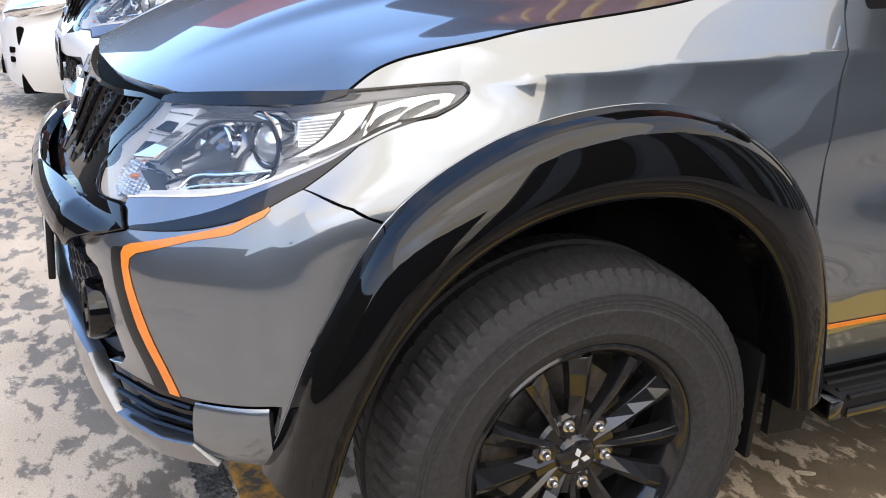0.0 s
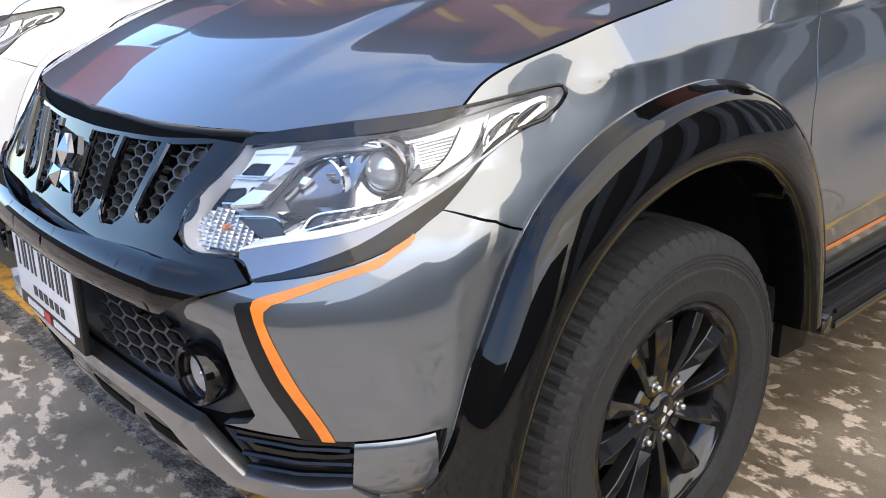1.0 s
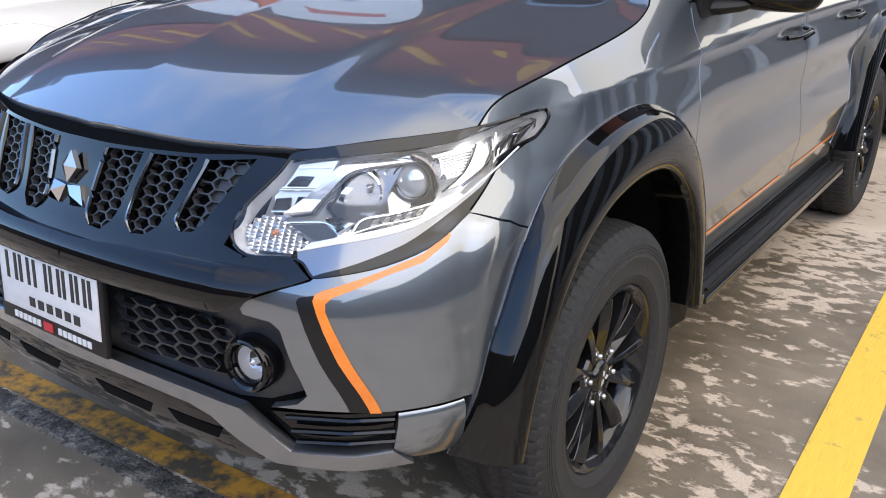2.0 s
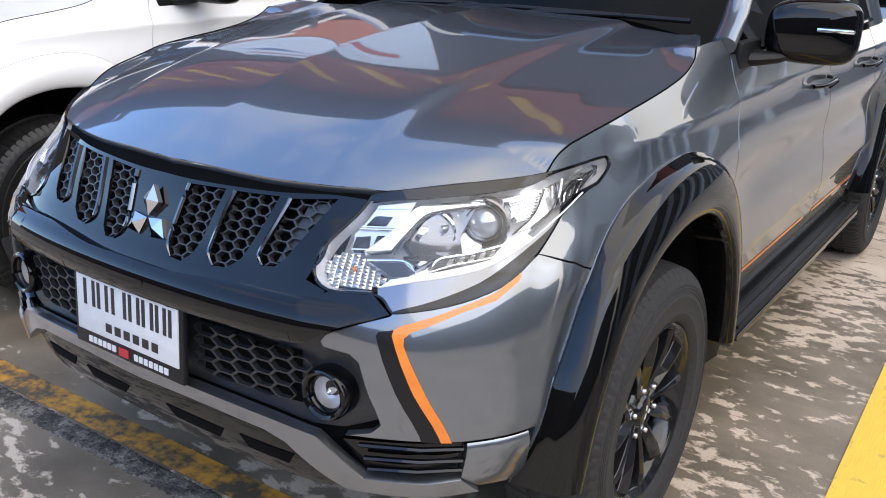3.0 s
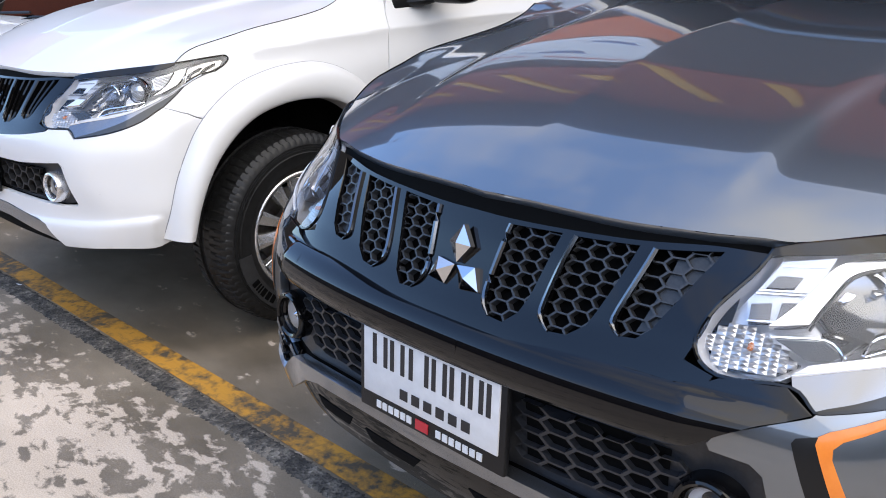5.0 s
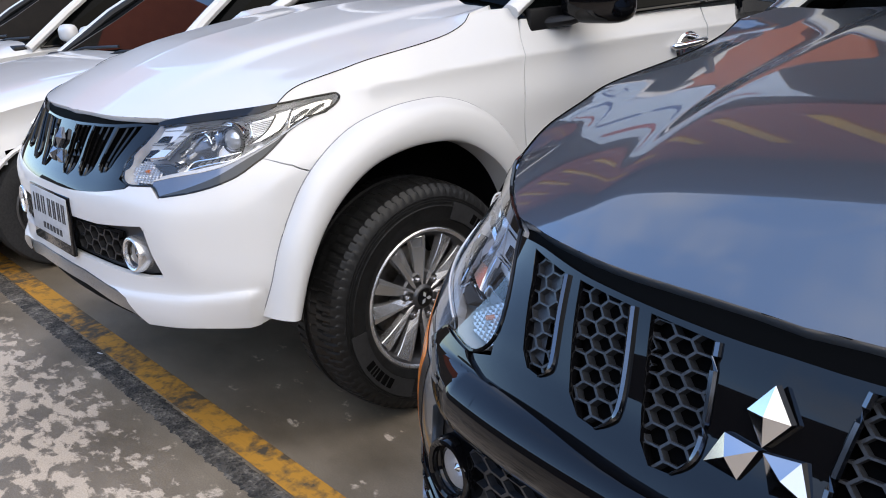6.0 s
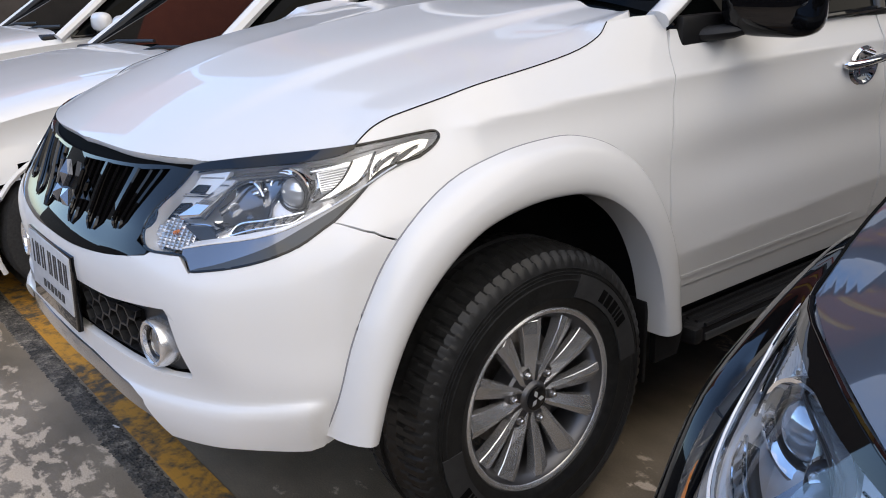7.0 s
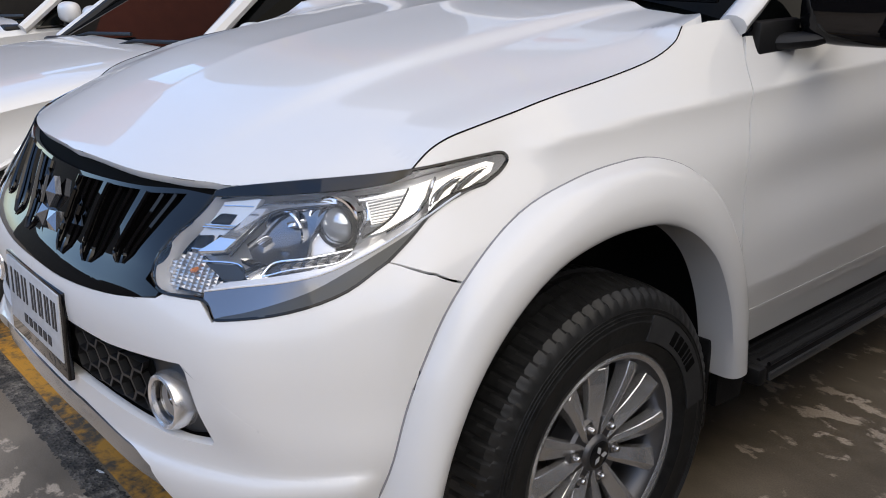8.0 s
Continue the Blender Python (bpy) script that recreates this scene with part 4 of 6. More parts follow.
    bowl("projector_ring", 3.990, 0.9614, -0.036, [(-0.03, 0.030), (-0.004, 0.034), (0.004, 0.040), (0.008, 0.046), (0.012, 0.049), (0.012, 0.053), (-0.02, 0.056)], CHROME, "chrome projector ring")
    bowl("projector_collar", 3.990, 0.9614, -0.036, [(-0.01, 0.036), (0.009, 0.037), (0.009, 0.034), (-0.01, 0.033)], LAMPDARK)
    bowl("projector", 3.990, 0.9614, -0.036, [(-0.02, 0.033), (0.000, 0.032), (0.010, 0.026), (0.017, 0.014), (0.019, 0.0)], GLASS, "glass projector lens")
    bowl("high_beam", 3.276, 0.9488, -0.040, [(-0.045, 0.0), (-0.042, 0.010), (-0.03, 0.022), (-0.012, 0.034), (0.002, 0.038), (0.000, 0.041), (-0.04, 0.04)], CHROME, "chrome high-beam reflector")
    bowl("bulb", 3.276, 0.9488, -0.040, [(-0.04, 0.009), (-0.012, 0.008), (-0.006, 0.0)], LAMPDARK)
    bowl("turn_bulb", 2.36, 0.874, -0.020, [(-0.02, 0.005), (0.002, 0.004), (0.004, 0.0)], AMBER, "amber turn bulb")
    return lamp


# ---- plate ----
def number_plate(parent, face, back, bars):
    """A plate in a black surround; its writing is plain bars."""
    turn = pose(0, -0.846 if face is PLATEWHITE else -0.832, 0.666, -3)
    base = block("number_plate", (-0.183, -0.004, -0.093), (0.183, 0.010, 0.093), back, parent, "white number plate in a black surround", 0.003)
    base.matrix_basis = turn
    block("plate_sheet", (-0.170, -0.007, -0.058), (0.170, -0.001, 0.086), face, base, "", 0.002)
    for x, w, z, h in bars:
        block("bar", (x - w / 2, -0.0082, z - h / 2), (x + w / 2, -0.0065, z + h / 2), INK, base, "", 0.0)
    if face is PLATEGREY:
        return base
    for x in [-0.128 + 0.0165 * k for k in range(6)] + [0.030 + 0.0165 * k for k in range(7)]:
        block("surround_bar", (x - 0.006, -0.006, -0.083), (x + 0.006, -0.0035, -0.069), PLATEWHITE, base, "", 0.0)
    block("red_mark", (-0.028, -0.006, -0.086), (0.004, -0.0035, -0.067), RED, base, "", 0.0)
    return base


BARS_FRONT = [(x, 0.010, 0.035, 0.060) for x in (-0.138, -0.108, -0.090, -0.062, -0.040, 0.0, 0.018, 0.045, 0.062, 0.089, 0.106, 0.130, 0.147)] + [(-0.058 + 0.031 * k, 0.020, -0.032, 0.020) for k in range(6)]


def emblem(parent, metal):
    """Three plain bright diamonds on the nose."""
    p = skin(0, 0.882)
    mark = None
    for a in (0, 120, 240):
        verts = [(0, 0, 0.003), (0.025, 0, 0.036), (0, 0, 0.070), (-0.025, 0, 0.036), (0, -0.012, 0.037)]
        verts += [(x, 0.012, z) for x, _, z in verts[:4]]
        faces = [(0, 1, 4), (1, 2, 4), (2, 3, 4), (3, 0, 4), (0, 5, 6, 1), (1, 6, 7, 2), (2, 7, 8, 3), (3, 8, 5, 0)]
        m = part("emblem", verts, faces, metal, parent, "chrome emblem of three diamonds")
        m.matrix_basis = pose(0, p[1] - 0.012, 0.882, -17) @ pose(0, 0, 0, 0, a, 0)


def mirror_unit(parent, s, cap, lamp):
    """Door mirror: foot on the door, arm, rounded housing with glass and a lamp strip."""
    bm = bmesh.new()
    bmesh.ops.create_uvsphere(bm, u_segments=32, v_segments=20, radius=1)
    for v in bm.verts:
        x, y, z = v.co
        sgn = lambda t: math.copysign(abs(t) ** 0.55, t)
        v.co = Vector((0.125 * sgn(x), 0.075 * sgn(y) * (1 - 0.35 * x), 0.088 * sgn(z) * (1 + 0.08 * x)))
    bmesh.ops.transform(bm, matrix=pose(s * 0.925, 0.77, 1.258, 0, 0, s * 12) @ Matrix.Diagonal((s, 1, 1, 1)), verts=bm.verts)
    house = from_bm("door_mirror", bm, cap, parent, "glossy door mirror", True)
    tube("mirror_foot", mirror_pts([(0.780, 0.655, 1.178), (0.81, 0.67, 1.180), (0.85, 0.70, 1.186), (0.89, 0.745, 1.20)], s), [0.034, 0.034, 0.032, 0.026], PLASTIC, house, "", 12, 0.6)
    block("mirror_base", (min(s * 0.765, s * 0.80), 0.56, 1.15), (max(s * 0.765, s * 0.80), 0.74, 1.23), PLASTIC, house, "", 0.01)
    if lamp:
        block("mirror_lamp", (min(s * 0.95, s * 1.045), 0.692, 1.262), (max(s * 0.95, s * 1.045), 0.722, 1.274), CHROME, house, "", 0.004)
    return house


def wiper(parent, x0, x1, y0, y1):
    arm = tube("wiper", [(x0, y0, 1.238), (x0 * 0.7 + x1 * 0.3, y0 + 0.03, 1.262), (x1, y1, 1.268)], [0.012, 0.010, 0.006], PLASTIC, parent, "black wiper arm and blade")
    tube("wiper_blade", [(x0 - 0.25, y0 + 0.05, 1.258), (x0, y0 + 0.06, 1.268), (x1 + 0.2, y1 + 0.03, 1.265)], 0.008, PLASTIC, arm)


def pickup(paint, custom, at):
    """A double-cab pickup truck; custom: the dark-trimmed grey one, else the plain white one."""
    body = new("pickup_truck")
    trim = FLAREBLACK if custom else paint
    # hood
    front = [(0, -.711), (.243, -.697), (.383, -.668), (.47, -.636), (.533, -.605), (.656, -.49), (.735, -.394)]
    side_line = [tuple(skin(a, b)[:2]) for a, b in spline(HOOD_EDGE, 4)]
    rear = [(0.70, 0.47), (0.5, 0.545), (0.25, 0.585), (0, 0.60)]
    half = spline(front, 5)[:-1] + side_line + spline([side_line[-1]] + rear, 4)[1:]
    outline = [tuple(p) for p in half] + [(-p[0], p[1]) for p in half[::-1] if p[0] > 1e-6]
    shell("hood", outline, paint, body, "", 0.0, 0.022, 0.0018, (0.0125, 0.04), 1, hood, hood_normal)
    for s in (1, -1):
        # near-black sheet behind the panels, painted as the shade inside the body
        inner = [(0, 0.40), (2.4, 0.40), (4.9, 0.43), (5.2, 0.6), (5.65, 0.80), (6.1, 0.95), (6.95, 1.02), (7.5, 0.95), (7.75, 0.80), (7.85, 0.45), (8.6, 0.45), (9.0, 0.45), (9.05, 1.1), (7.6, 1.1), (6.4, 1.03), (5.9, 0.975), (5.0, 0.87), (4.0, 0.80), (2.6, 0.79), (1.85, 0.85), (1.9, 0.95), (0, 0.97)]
        shell("inner_shade", inner, VOID, body, "", -0.028, 0.0, 0.0, (0.25, 0.04), s)
        # front wing
        arch = [(uy(y + (yi - y) * 0.15, z + (zi - z) * 0.15), z + (zi - z) * 0.15) for (y, z), (yi, zi) in zip(ARCH_OUT[3:], ARCH_IN[3:])]
        wing = spline(HOOD_EDGE, 4)[:-1] + [(7.60, 1.229), (7.75, 1.237)] + [DOOR_EDGE[0]] + spline(DOOR_EDGE, 4)[1:] + spline(arch[::-1], 3) + [(6.05, 0.855), (5.8, 0.875), (5.5, 0.885), (4.95, 0.897)] + spline(LAMP_SIDE[::-1], 6)[1:-1] + spline(LAMP_TIP[::-1], 7)[:-1] + spline(LAMP_TOP[3:][::-1], 4)[:-1]
        shell("front_wing", [tuple(p) for p in wing], paint, body, "", 0.0, 0.018, 0.0013, (0.09, 0.012), s)
        tube("hood_gap", on_skin(spline(HOOD_EDGE, 4), 0.0006, s), 0.0021 if custom else 0.0015, VOID, body, "", 6)
        # corner of the bumper
        if custom:
            low = [(2.34, 0.551), (3.2, 0.557), (3.955, 0.558), (5.03, 0.567)]
            inner_edge = [tuple(q) for q in spline([(2.93, 0.803), (2.64, 0.788), (2.40, 0.772), (2.24, 0.758), (2.17, 0.742)], 4)[:-1]] + [(2.17, 0.742), (2.20, 0.731), (2.50, 0.726), (2.60, 0.712), (2.70, 0.62), (2.715, 0.585), (2.60, 0.565), (2.34, 0.551)]
        else:
            low = [(2.43, 0.438), (3.45, 0.444), (4.85, 0.438), (5.0, 0.445)]
            inner_edge = [(2.93, 0.805), (2.70, 0.832), (2.2, 0.829)] + [tuple(q) for q in spline(BAR_TOP, 4)[::-1]] + [(0, 0.70), (0.8, 0.702), (1.436, 0.704), (2.553, 0.7255), (2.612, 0.7134), (2.735, 0.5885), (2.703, 0.5803), (2.35, 0.574), (1.9, 0.577), (0.78, 0.581), (0, 0.58), (0, 0.536), (0.8, 0.532), (1.72, 0.508), (2.05, 0.50)]
        corner = spline(LAMP_LOW, 4)[:-1]
        edge_arch = [(uy(y + 0.012, z), z) for y, z in ARCH_OUT[:4]]
        bump = (lambda a, b: 0.020 / (1 + math.exp((b - 0.520 - 0.010 * (a - 2.8)) / 0.0045)) * min(max((5.1 - a) / 0.4, 0), 1)) if not custom else None
        panel = corner + inner_edge + low[1 if custom else 0:] + [(5.2, low[-1][1])] + spline(edge_arch, 4) + [(6.05, 0.853), (5.8, 0.873), (5.5, 0.883), (4.95, 0.895)]
        shell("bumper_corner", [tuple(p) for p in panel[:-1]], paint, body, "", 0.001, 0.02, 0.001, (0.15, 0.018 if custom else 0.009), s, None, None, bump)
        if custom:
            shell("black_stripe", [(2.80, 0.769), (2.83, 0.776), (3.10, 0.784), (3.08, 0.77), (3.04, 0.754), (3.26, 0.66), (3.52, 0.5575), (3.19, 0.5575)], DECAL, body, "black decal stripe", 0.0022, 0.001, 0, (0.2, 0.03), s)
            stripe = [(2.99, 0.772), (3.01, 0.782), (3.10, 0.789), (3.74, 0.815), (4.40, 0.842), (4.76, 0.870), (4.80, 0.866), (4.77, 0.856), (4.42, 0.828), (3.9, 0.811), (3.22, 0.778), (3.14, 0.768), (3.14, 0.755), (3.45, 0.64), (3.69, 0.5575), (3.50, 0.5575), (3.23, 0.66)]
            shell("orange_stripe", stripe, ORANGE, body, "bright orange decal stripe", 0.003, 0.001, 0, (0.2, 0.03), s)
            # fins box, silver guard and end block below
            shell("fin_box", [(2.30, 0.535), (3.94, 0.553), (3.86, 0.484), (2.66, 0.470)], GLOSS, body, "", -0.012, 0.01, 0, (0.2, 0.02), s)
            for z in (0.545, 0.518, 0.496):
                tube("fin", on_skin([(2.45 + (0.56 - z) * 3, z - 0.008), (3.2, z - 0.003), (3.9, z)], 0.004, s), 0.007, GLOSS, body, sides=6, flat=0.6)
            shell("end_block", [(3.955, 0.554), (5.02, 0.563), (5.07, 0.46), (4.95, 0.447), (4.21, 0.447), (3.87, 0.482)], paint, body, "", 0.012, 0.03, 0.001, (0.08, 0.006), s, None, None, lambda a, b: -0.012 * math.exp(-max(0.557 + 0.0085 * (a - 3.955) - b, 0) / 0.010) - 0.010 * math.exp(-max(b - 0.450, 0) / 0.014))
            guard = spline([(0, 0.562), (0.69, 0.565), (1.5, 0.558), (1.97, 0.548)], 4) + [(2.08, 0.545), (2.62, 0.472), (3.3, 0.472), (3.87, 0.480), (4.18, 0.446), (3.3, 0.438), (2.46, 0.440), (1.80, 0.515)] + spline([(1.55, 0.528), (0.7, 0.537), (0, 0.535)], 4)
            shell("chin_guard", [tuple(p) for p in guard], SILVER, body, "satin silver chin guard", 0.016, 0.03, 0.0, (0.2, 0.02), s)
            shell("belly", [(0, 0.53), (1.8, 0.52), (2.46, 0.445), (2.2, 0.40), (0, 0.40)], FLAREBLACK, body, "", -0.012, 0.02, 0.0, (0.25, 0.03), s)
            # slot openings drawn as near-black patches, shade in the colour
            for u in (0.25, 1.15):
                shell("belly_slot", [(u, 0.475), (u + 0.7, 0.47), (u + 0.62, 0.44), (u + 0.1, 0.445)], VOID, body, "", -0.0105, 0.002, 0.0, (0.25, 0.03), s)
            shell("bumper_bar", [tuple(p) for p in spline(BAR_TOP, 4)[:-1]] + [(2.13, 0.823), (2.2, 0.829), (2.70, 0.832), (2.93, 0.805)] + [tuple(p) for p in spline(BAR_LOW, 4)], GLOSS, body, "gloss black bumper bar", 0.008, 0.025, 0.0, (0.08, 0.008), s, None, None, lambda a, b: 0.034 * math.sin(math.pi * min(max((b - 0.746) / 0.062, 0), 1) ** 0.8) * min(max((2.75 - a) / 0.8, 0), 1))
            intake = [(0, 0.744), (0.5, 0.744), (1.12, 0.745), (1.76, 0.754), (2.25, 0.765), (2.17, 0.742), (2.20, 0.731), (2.55, 0.725), (2.66, 0.70), (2.74, 0.588), (2.3, 0.555), (1.97, 0.55), (1.5, 0.56), (0.69, 0.567), (0, 0.564)]
            shell("intake_panel", intake, INTAKE, body, "", -0.022, 0.0, 0.0, (0.2, 0.03), s)
            # near-black backing gives the mesh opening its painted shade
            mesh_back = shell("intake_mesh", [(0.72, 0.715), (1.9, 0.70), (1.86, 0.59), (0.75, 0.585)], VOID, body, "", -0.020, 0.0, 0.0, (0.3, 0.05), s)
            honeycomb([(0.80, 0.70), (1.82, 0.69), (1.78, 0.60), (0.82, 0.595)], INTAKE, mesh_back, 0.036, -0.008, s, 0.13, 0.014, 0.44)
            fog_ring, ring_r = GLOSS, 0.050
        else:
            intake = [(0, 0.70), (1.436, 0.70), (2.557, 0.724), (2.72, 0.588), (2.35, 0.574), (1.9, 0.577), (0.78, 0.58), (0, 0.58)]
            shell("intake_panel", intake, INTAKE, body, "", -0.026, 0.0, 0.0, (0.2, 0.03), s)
            # the same near-black backing, shade painted behind the cells
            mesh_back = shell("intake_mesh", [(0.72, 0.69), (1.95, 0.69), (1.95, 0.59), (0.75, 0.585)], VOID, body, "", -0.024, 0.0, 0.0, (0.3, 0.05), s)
            honeycomb([(0.80, 0.685), (1.80, 0.685), (1.80, 0.60), (0.80, 0.60)], CELL, mesh_back, 0.032, -0.008, s, 0.12, 0.018, 0.8)
            shell("skid_lip", [(0, 0.534), (0.8, 0.530), (1.75, 0.507), (2.05, 0.50), (2.43, 0.428), (2.0, 0.455), (0.8, 0.488), (0, 0.492)], SILVER, body, "grey skid lip", 0.004, 0.02, 0.0, (0.2, 0.018), s)
            fog_ring, ring_r = RIMSILVER, 0.050
        # fog lamp
        p, n = skin(2.21, 0.635), skin_normal(2.21, 0.635)
        ahead = Vector((0.08, -1.0, 0.04)).normalized()
        turn = Matrix.Diagonal((s, 1, 1, 1)) @ Matrix.Translation(Vector(p) + Vector(n) * (0.002 if custom else -0.010)) @ ahead.to_track_quat("X", "Z").to_matrix().to_4x4()
        fog = revolve("fog_lamp", [(-0.03, ring_r + 0.004), (0.004, ring_r + 0.004), (0.014, ring_r), (0.016, ring_r - 0.004), (0.013, ring_r - 0.009), (0.0, ring_r - 0.011)], fog_ring, body, "round fog lamp with a glossy ring", 40)
        fog.matrix_basis = turn
        revolve("fog_collar", [(0.004, ring_r - 0.0105), (0.005, ring_r - 0.013), (0.0, ring_r - 0.017), (-0.01, ring_r - 0.0175)], GLOSS, fog, "", 32)
        revolve("fog_reflector", [(-0.030, 0.0), (-0.026, 0.014), (-0.014, 0.028), (-0.004, ring_r - 0.017)], BEZEL, fog, "", 32)
        revolve("fog_bulb", [(-0.028, 0.008), (-0.006, 0.007), (0.0, 0.0)], CHROME, fog, "", 16)
        fl = revolve("fog_lens", [(0.001, ring_r - 0.016), (0.005, 0.022), (0.007, 0.0)], LENS, fog, "", 32)
        fl.visible_shadow = False
        # grille panel with three slots a side
        bands = []
        tops, lows = [], []
        for i, slot in enumerate(SLOTS):
            left = slot[:5]
            prev = [(0, 0.9635), (0, 0.905), (0, 0.856), (0, 0.834), (0, 0.820)] if i == 0 else SLOTS[i - 1][:4:-1]
            bands.append(list(prev) + left[::-1])
            tops += ([(0, 0.9635)] if i == 0 else []) + [slot[0], slot[9]]
            lows += ([(0, 0.820)] if i == 0 else []) + [slot[4], slot[5]]
        bands.append(SLOTS[2][:4:-1] + [(1.90, 0.842), (1.945, 0.862), (2.02, 0.912), (2.29, 0.964), (2.38, 0.978)])
        bands.append([tuple(q) for q in spline(GRILLE_TOP, 3)] + [(2.38, 0.978)] + tops[::-1])
        bands.append(lows + [(1.90, 0.842), (2.14, 0.830), (2.12, 0.823)] + [tuple(q) for q in spline(BAR_TOP, 3)[::-1]][1:])
        shell("grille_panel", bands, GLOSS, body, "gloss black grille panel", 0.0, 0.022, 0.0, (0.12, 0.02), s)
        # near-black sheet behind the slots, its colour standing in for recess shade
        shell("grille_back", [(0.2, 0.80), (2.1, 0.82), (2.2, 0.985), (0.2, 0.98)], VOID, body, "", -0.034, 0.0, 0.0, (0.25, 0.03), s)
        for i, slot in enumerate(SLOTS):
            rib = tube("slot_rib", on_skin(spline(slot[:5], 4), 0.002, s), [0.005] * 10 + [0.0045, 0.004, 0.0035, 0.003, 0.0025, 0.002, 0.0015], DARKCHROME if custom else GLOSS, body, "dark chrome rib", 6)
            if custom:
                honeycomb(slot, MESHBLACK, rib, 0.0215, -0.008, s, 0.12, 0.014, 0.52, (slot[0], slot[9]))
                if i == 2:
                    shell("closed_cell", [(1.62, 0.965), (1.52, 0.90), (1.45, 0.86), (1.60, 0.868), (1.663, 0.890), (1.837, 0.943), (1.98, 0.977)], MESHBLACK, rib, "", -0.017, 0.0, 0.0, (0.3, 0.05), s)
            else:
                for f in (0.33, 0.68):
                    line = [(a[0] + (b[0] - a[0]) * f, a[1] + (b[1] - a[1]) * f) for a, b in ((slot[0], slot[9]), (slot[1], slot[8]), (slot[2], slot[7]), (slot[3], slot[6]), (slot[4], slot[5]))]
                    tube("slat", on_skin(spline(line, 3), -0.006, s), 0.006, GLOSS, body, sides=6)
        # near-black strip between hood and grille, painted as the gap's shade
        shell("hood_gap_shade", [(0, 0.960), (1.0, 0.965), (2.0, 0.978), (2.45, 0.982), (3.8, 1.016), (4.9, 1.03), (4.9, 1.045), (3.6, 1.03), (2.7, 1.012), (1.7, 1.008), (0, 1.004)], VOID, body, "", -0.016, 0.0, 0.0, (0.25, 0.02), s)
        headlamp(body, s, paint)
        # flares, wheel houses, mud flaps
        for y0, name in ((0.0, "front_flare"), (3.0, "rear_flare")):
            flare(name, trim, body, s, y0, 0.010 if custom else 0.005, 0.915 if custom else 0.895, 0.003 if custom else 0.002, ARCH_OUT if custom else ARCH_WHITE, FLAT_SECTION if custom else FULL_SECTION, (-0.475, 0.43) if custom else (-0.468, 0.452))
            tube("gasket", [(s * q[0], q[1] + y0, q[2]) for q in (skin(uy(y, z), z) + skin_normal(uy(y, z), z) * 0.002 for y, z in spline(ARCH_OUT if custom else ARCH_WHITE[:-3], 4))], 0.0022 if custom else 0.0026, LAMPTRIM if custom else GASKET, body, "", 6)
            house = [(y, z) for y, z in spline(ARCH_IN, 2)]
            verts, faces = [], []
            for x in (0.86, 0.62, 0.45):
                verts += [(s * x, y0 + y * (1.0 if x > 0.8 else 1.05), z + (0 if x > 0.8 else 0.02)) for y, z in house]
            k = len(house)
            for r in range(2):
                faces += [(r * k + i, r * k + i + 1, r * k + k + i + 1, r * k + k + i) for i in range(k - 1)]
            faces.append(tuple(range(2 * k, 3 * k)))
            part("wheel_house", verts, faces, PLASTIC, body, "", True)
            block("mud_flap", (min(s * 0.58, s * 0.83), y0 + 0.425, 0.26), (max(s * 0.58, s * 0.83), y0 + 0.44, 0.50), PLASTIC, body, "black plastic mud flap", 0.004, pose(0, 0, 0))
        flap = [(0.845, 0.455, 0.44), (0.868, 0.555, 0.44), (0.862, 0.53, 0.33), (0.835, 0.47, 0.31)]
        part("splash_guard", [(s * x, y, z) for x, y, z in flap] + [(s * (x - 0.02), y, z) for x, y, z in flap], [(0, 1, 2, 3), (7, 6, 5, 4), (0, 4, 5, 1), (1, 5, 6, 2), (2, 6, 7, 3), (3, 7, 4, 0)], PLASTIC, body)
        clip = revolve("clip", [(0, 0.006), (0.004, 0.005), (0.005, 0)], SEALWHITE if custom else VOID, body, "", 10)
        clip.matrix_basis = Matrix.Diagonal((s, 1, 1, 1)) @ pose(0.845, 0.325, 0.775)
        # doors and bed side
        doors = [("front_door", 0.0, [(7.91, 1.20), (7.88, 1.147), (7.87, 1.09), (7.82, 0.9), (7.83, 0.648), (7.87, 0.515)], 1.56), ("rear_door", 1.565, None, 2.42)]
        for name, y0, edge, y1 in doors:
            zs = (1.175, 1.09, 0.9, 0.7, 0.515)
            left = edge or [(uy(y0, z), z) for z in zs]
            y_low = 1 if name == "rear_door" else 0
            right = [(uy(y1 - (0.0 if not y_low else max(0, (0.9 - z)) * 0.35), z), z) for z in zs[::-1]]
            door = shell(name, left + right, paint, body, "", 0.0, 0.02, 0.002, (0.10, 0.014), s)
            shell("sill_line", [(uy(max(y0, 0.54), 0.552), 0.554), (uy(y1 - 0.13, 0.552), 0.554), (uy(y1 - 0.13, 0.54), 0.543), (uy(max(y0, 0.54), 0.54), 0.543)], ORANGE if custom else paint, door, "", 0.003, 0.001, 0, (0.2, 0.03), s)
            y = y1 - 0.15
            cup = skin(uy(y, 1.04), 1.04)
            bright = GLOSS if custom else CHROME
            dish = None if custom else revolve("handle_dish", [(0.004, 0.052), (0.011, 0.047), (0.010, 0.042), (0.003, 0.034), (0.001, 0.0)], bright, door, "", 32)
            if not custom:
                dish.matrix_basis = Matrix.Diagonal((s, 1, 1, 1)) @ pose(cup[0] + 0.006, y + 0.005, 1.030) @ Matrix.Diagonal((1, 1.65, 1.20, 1))
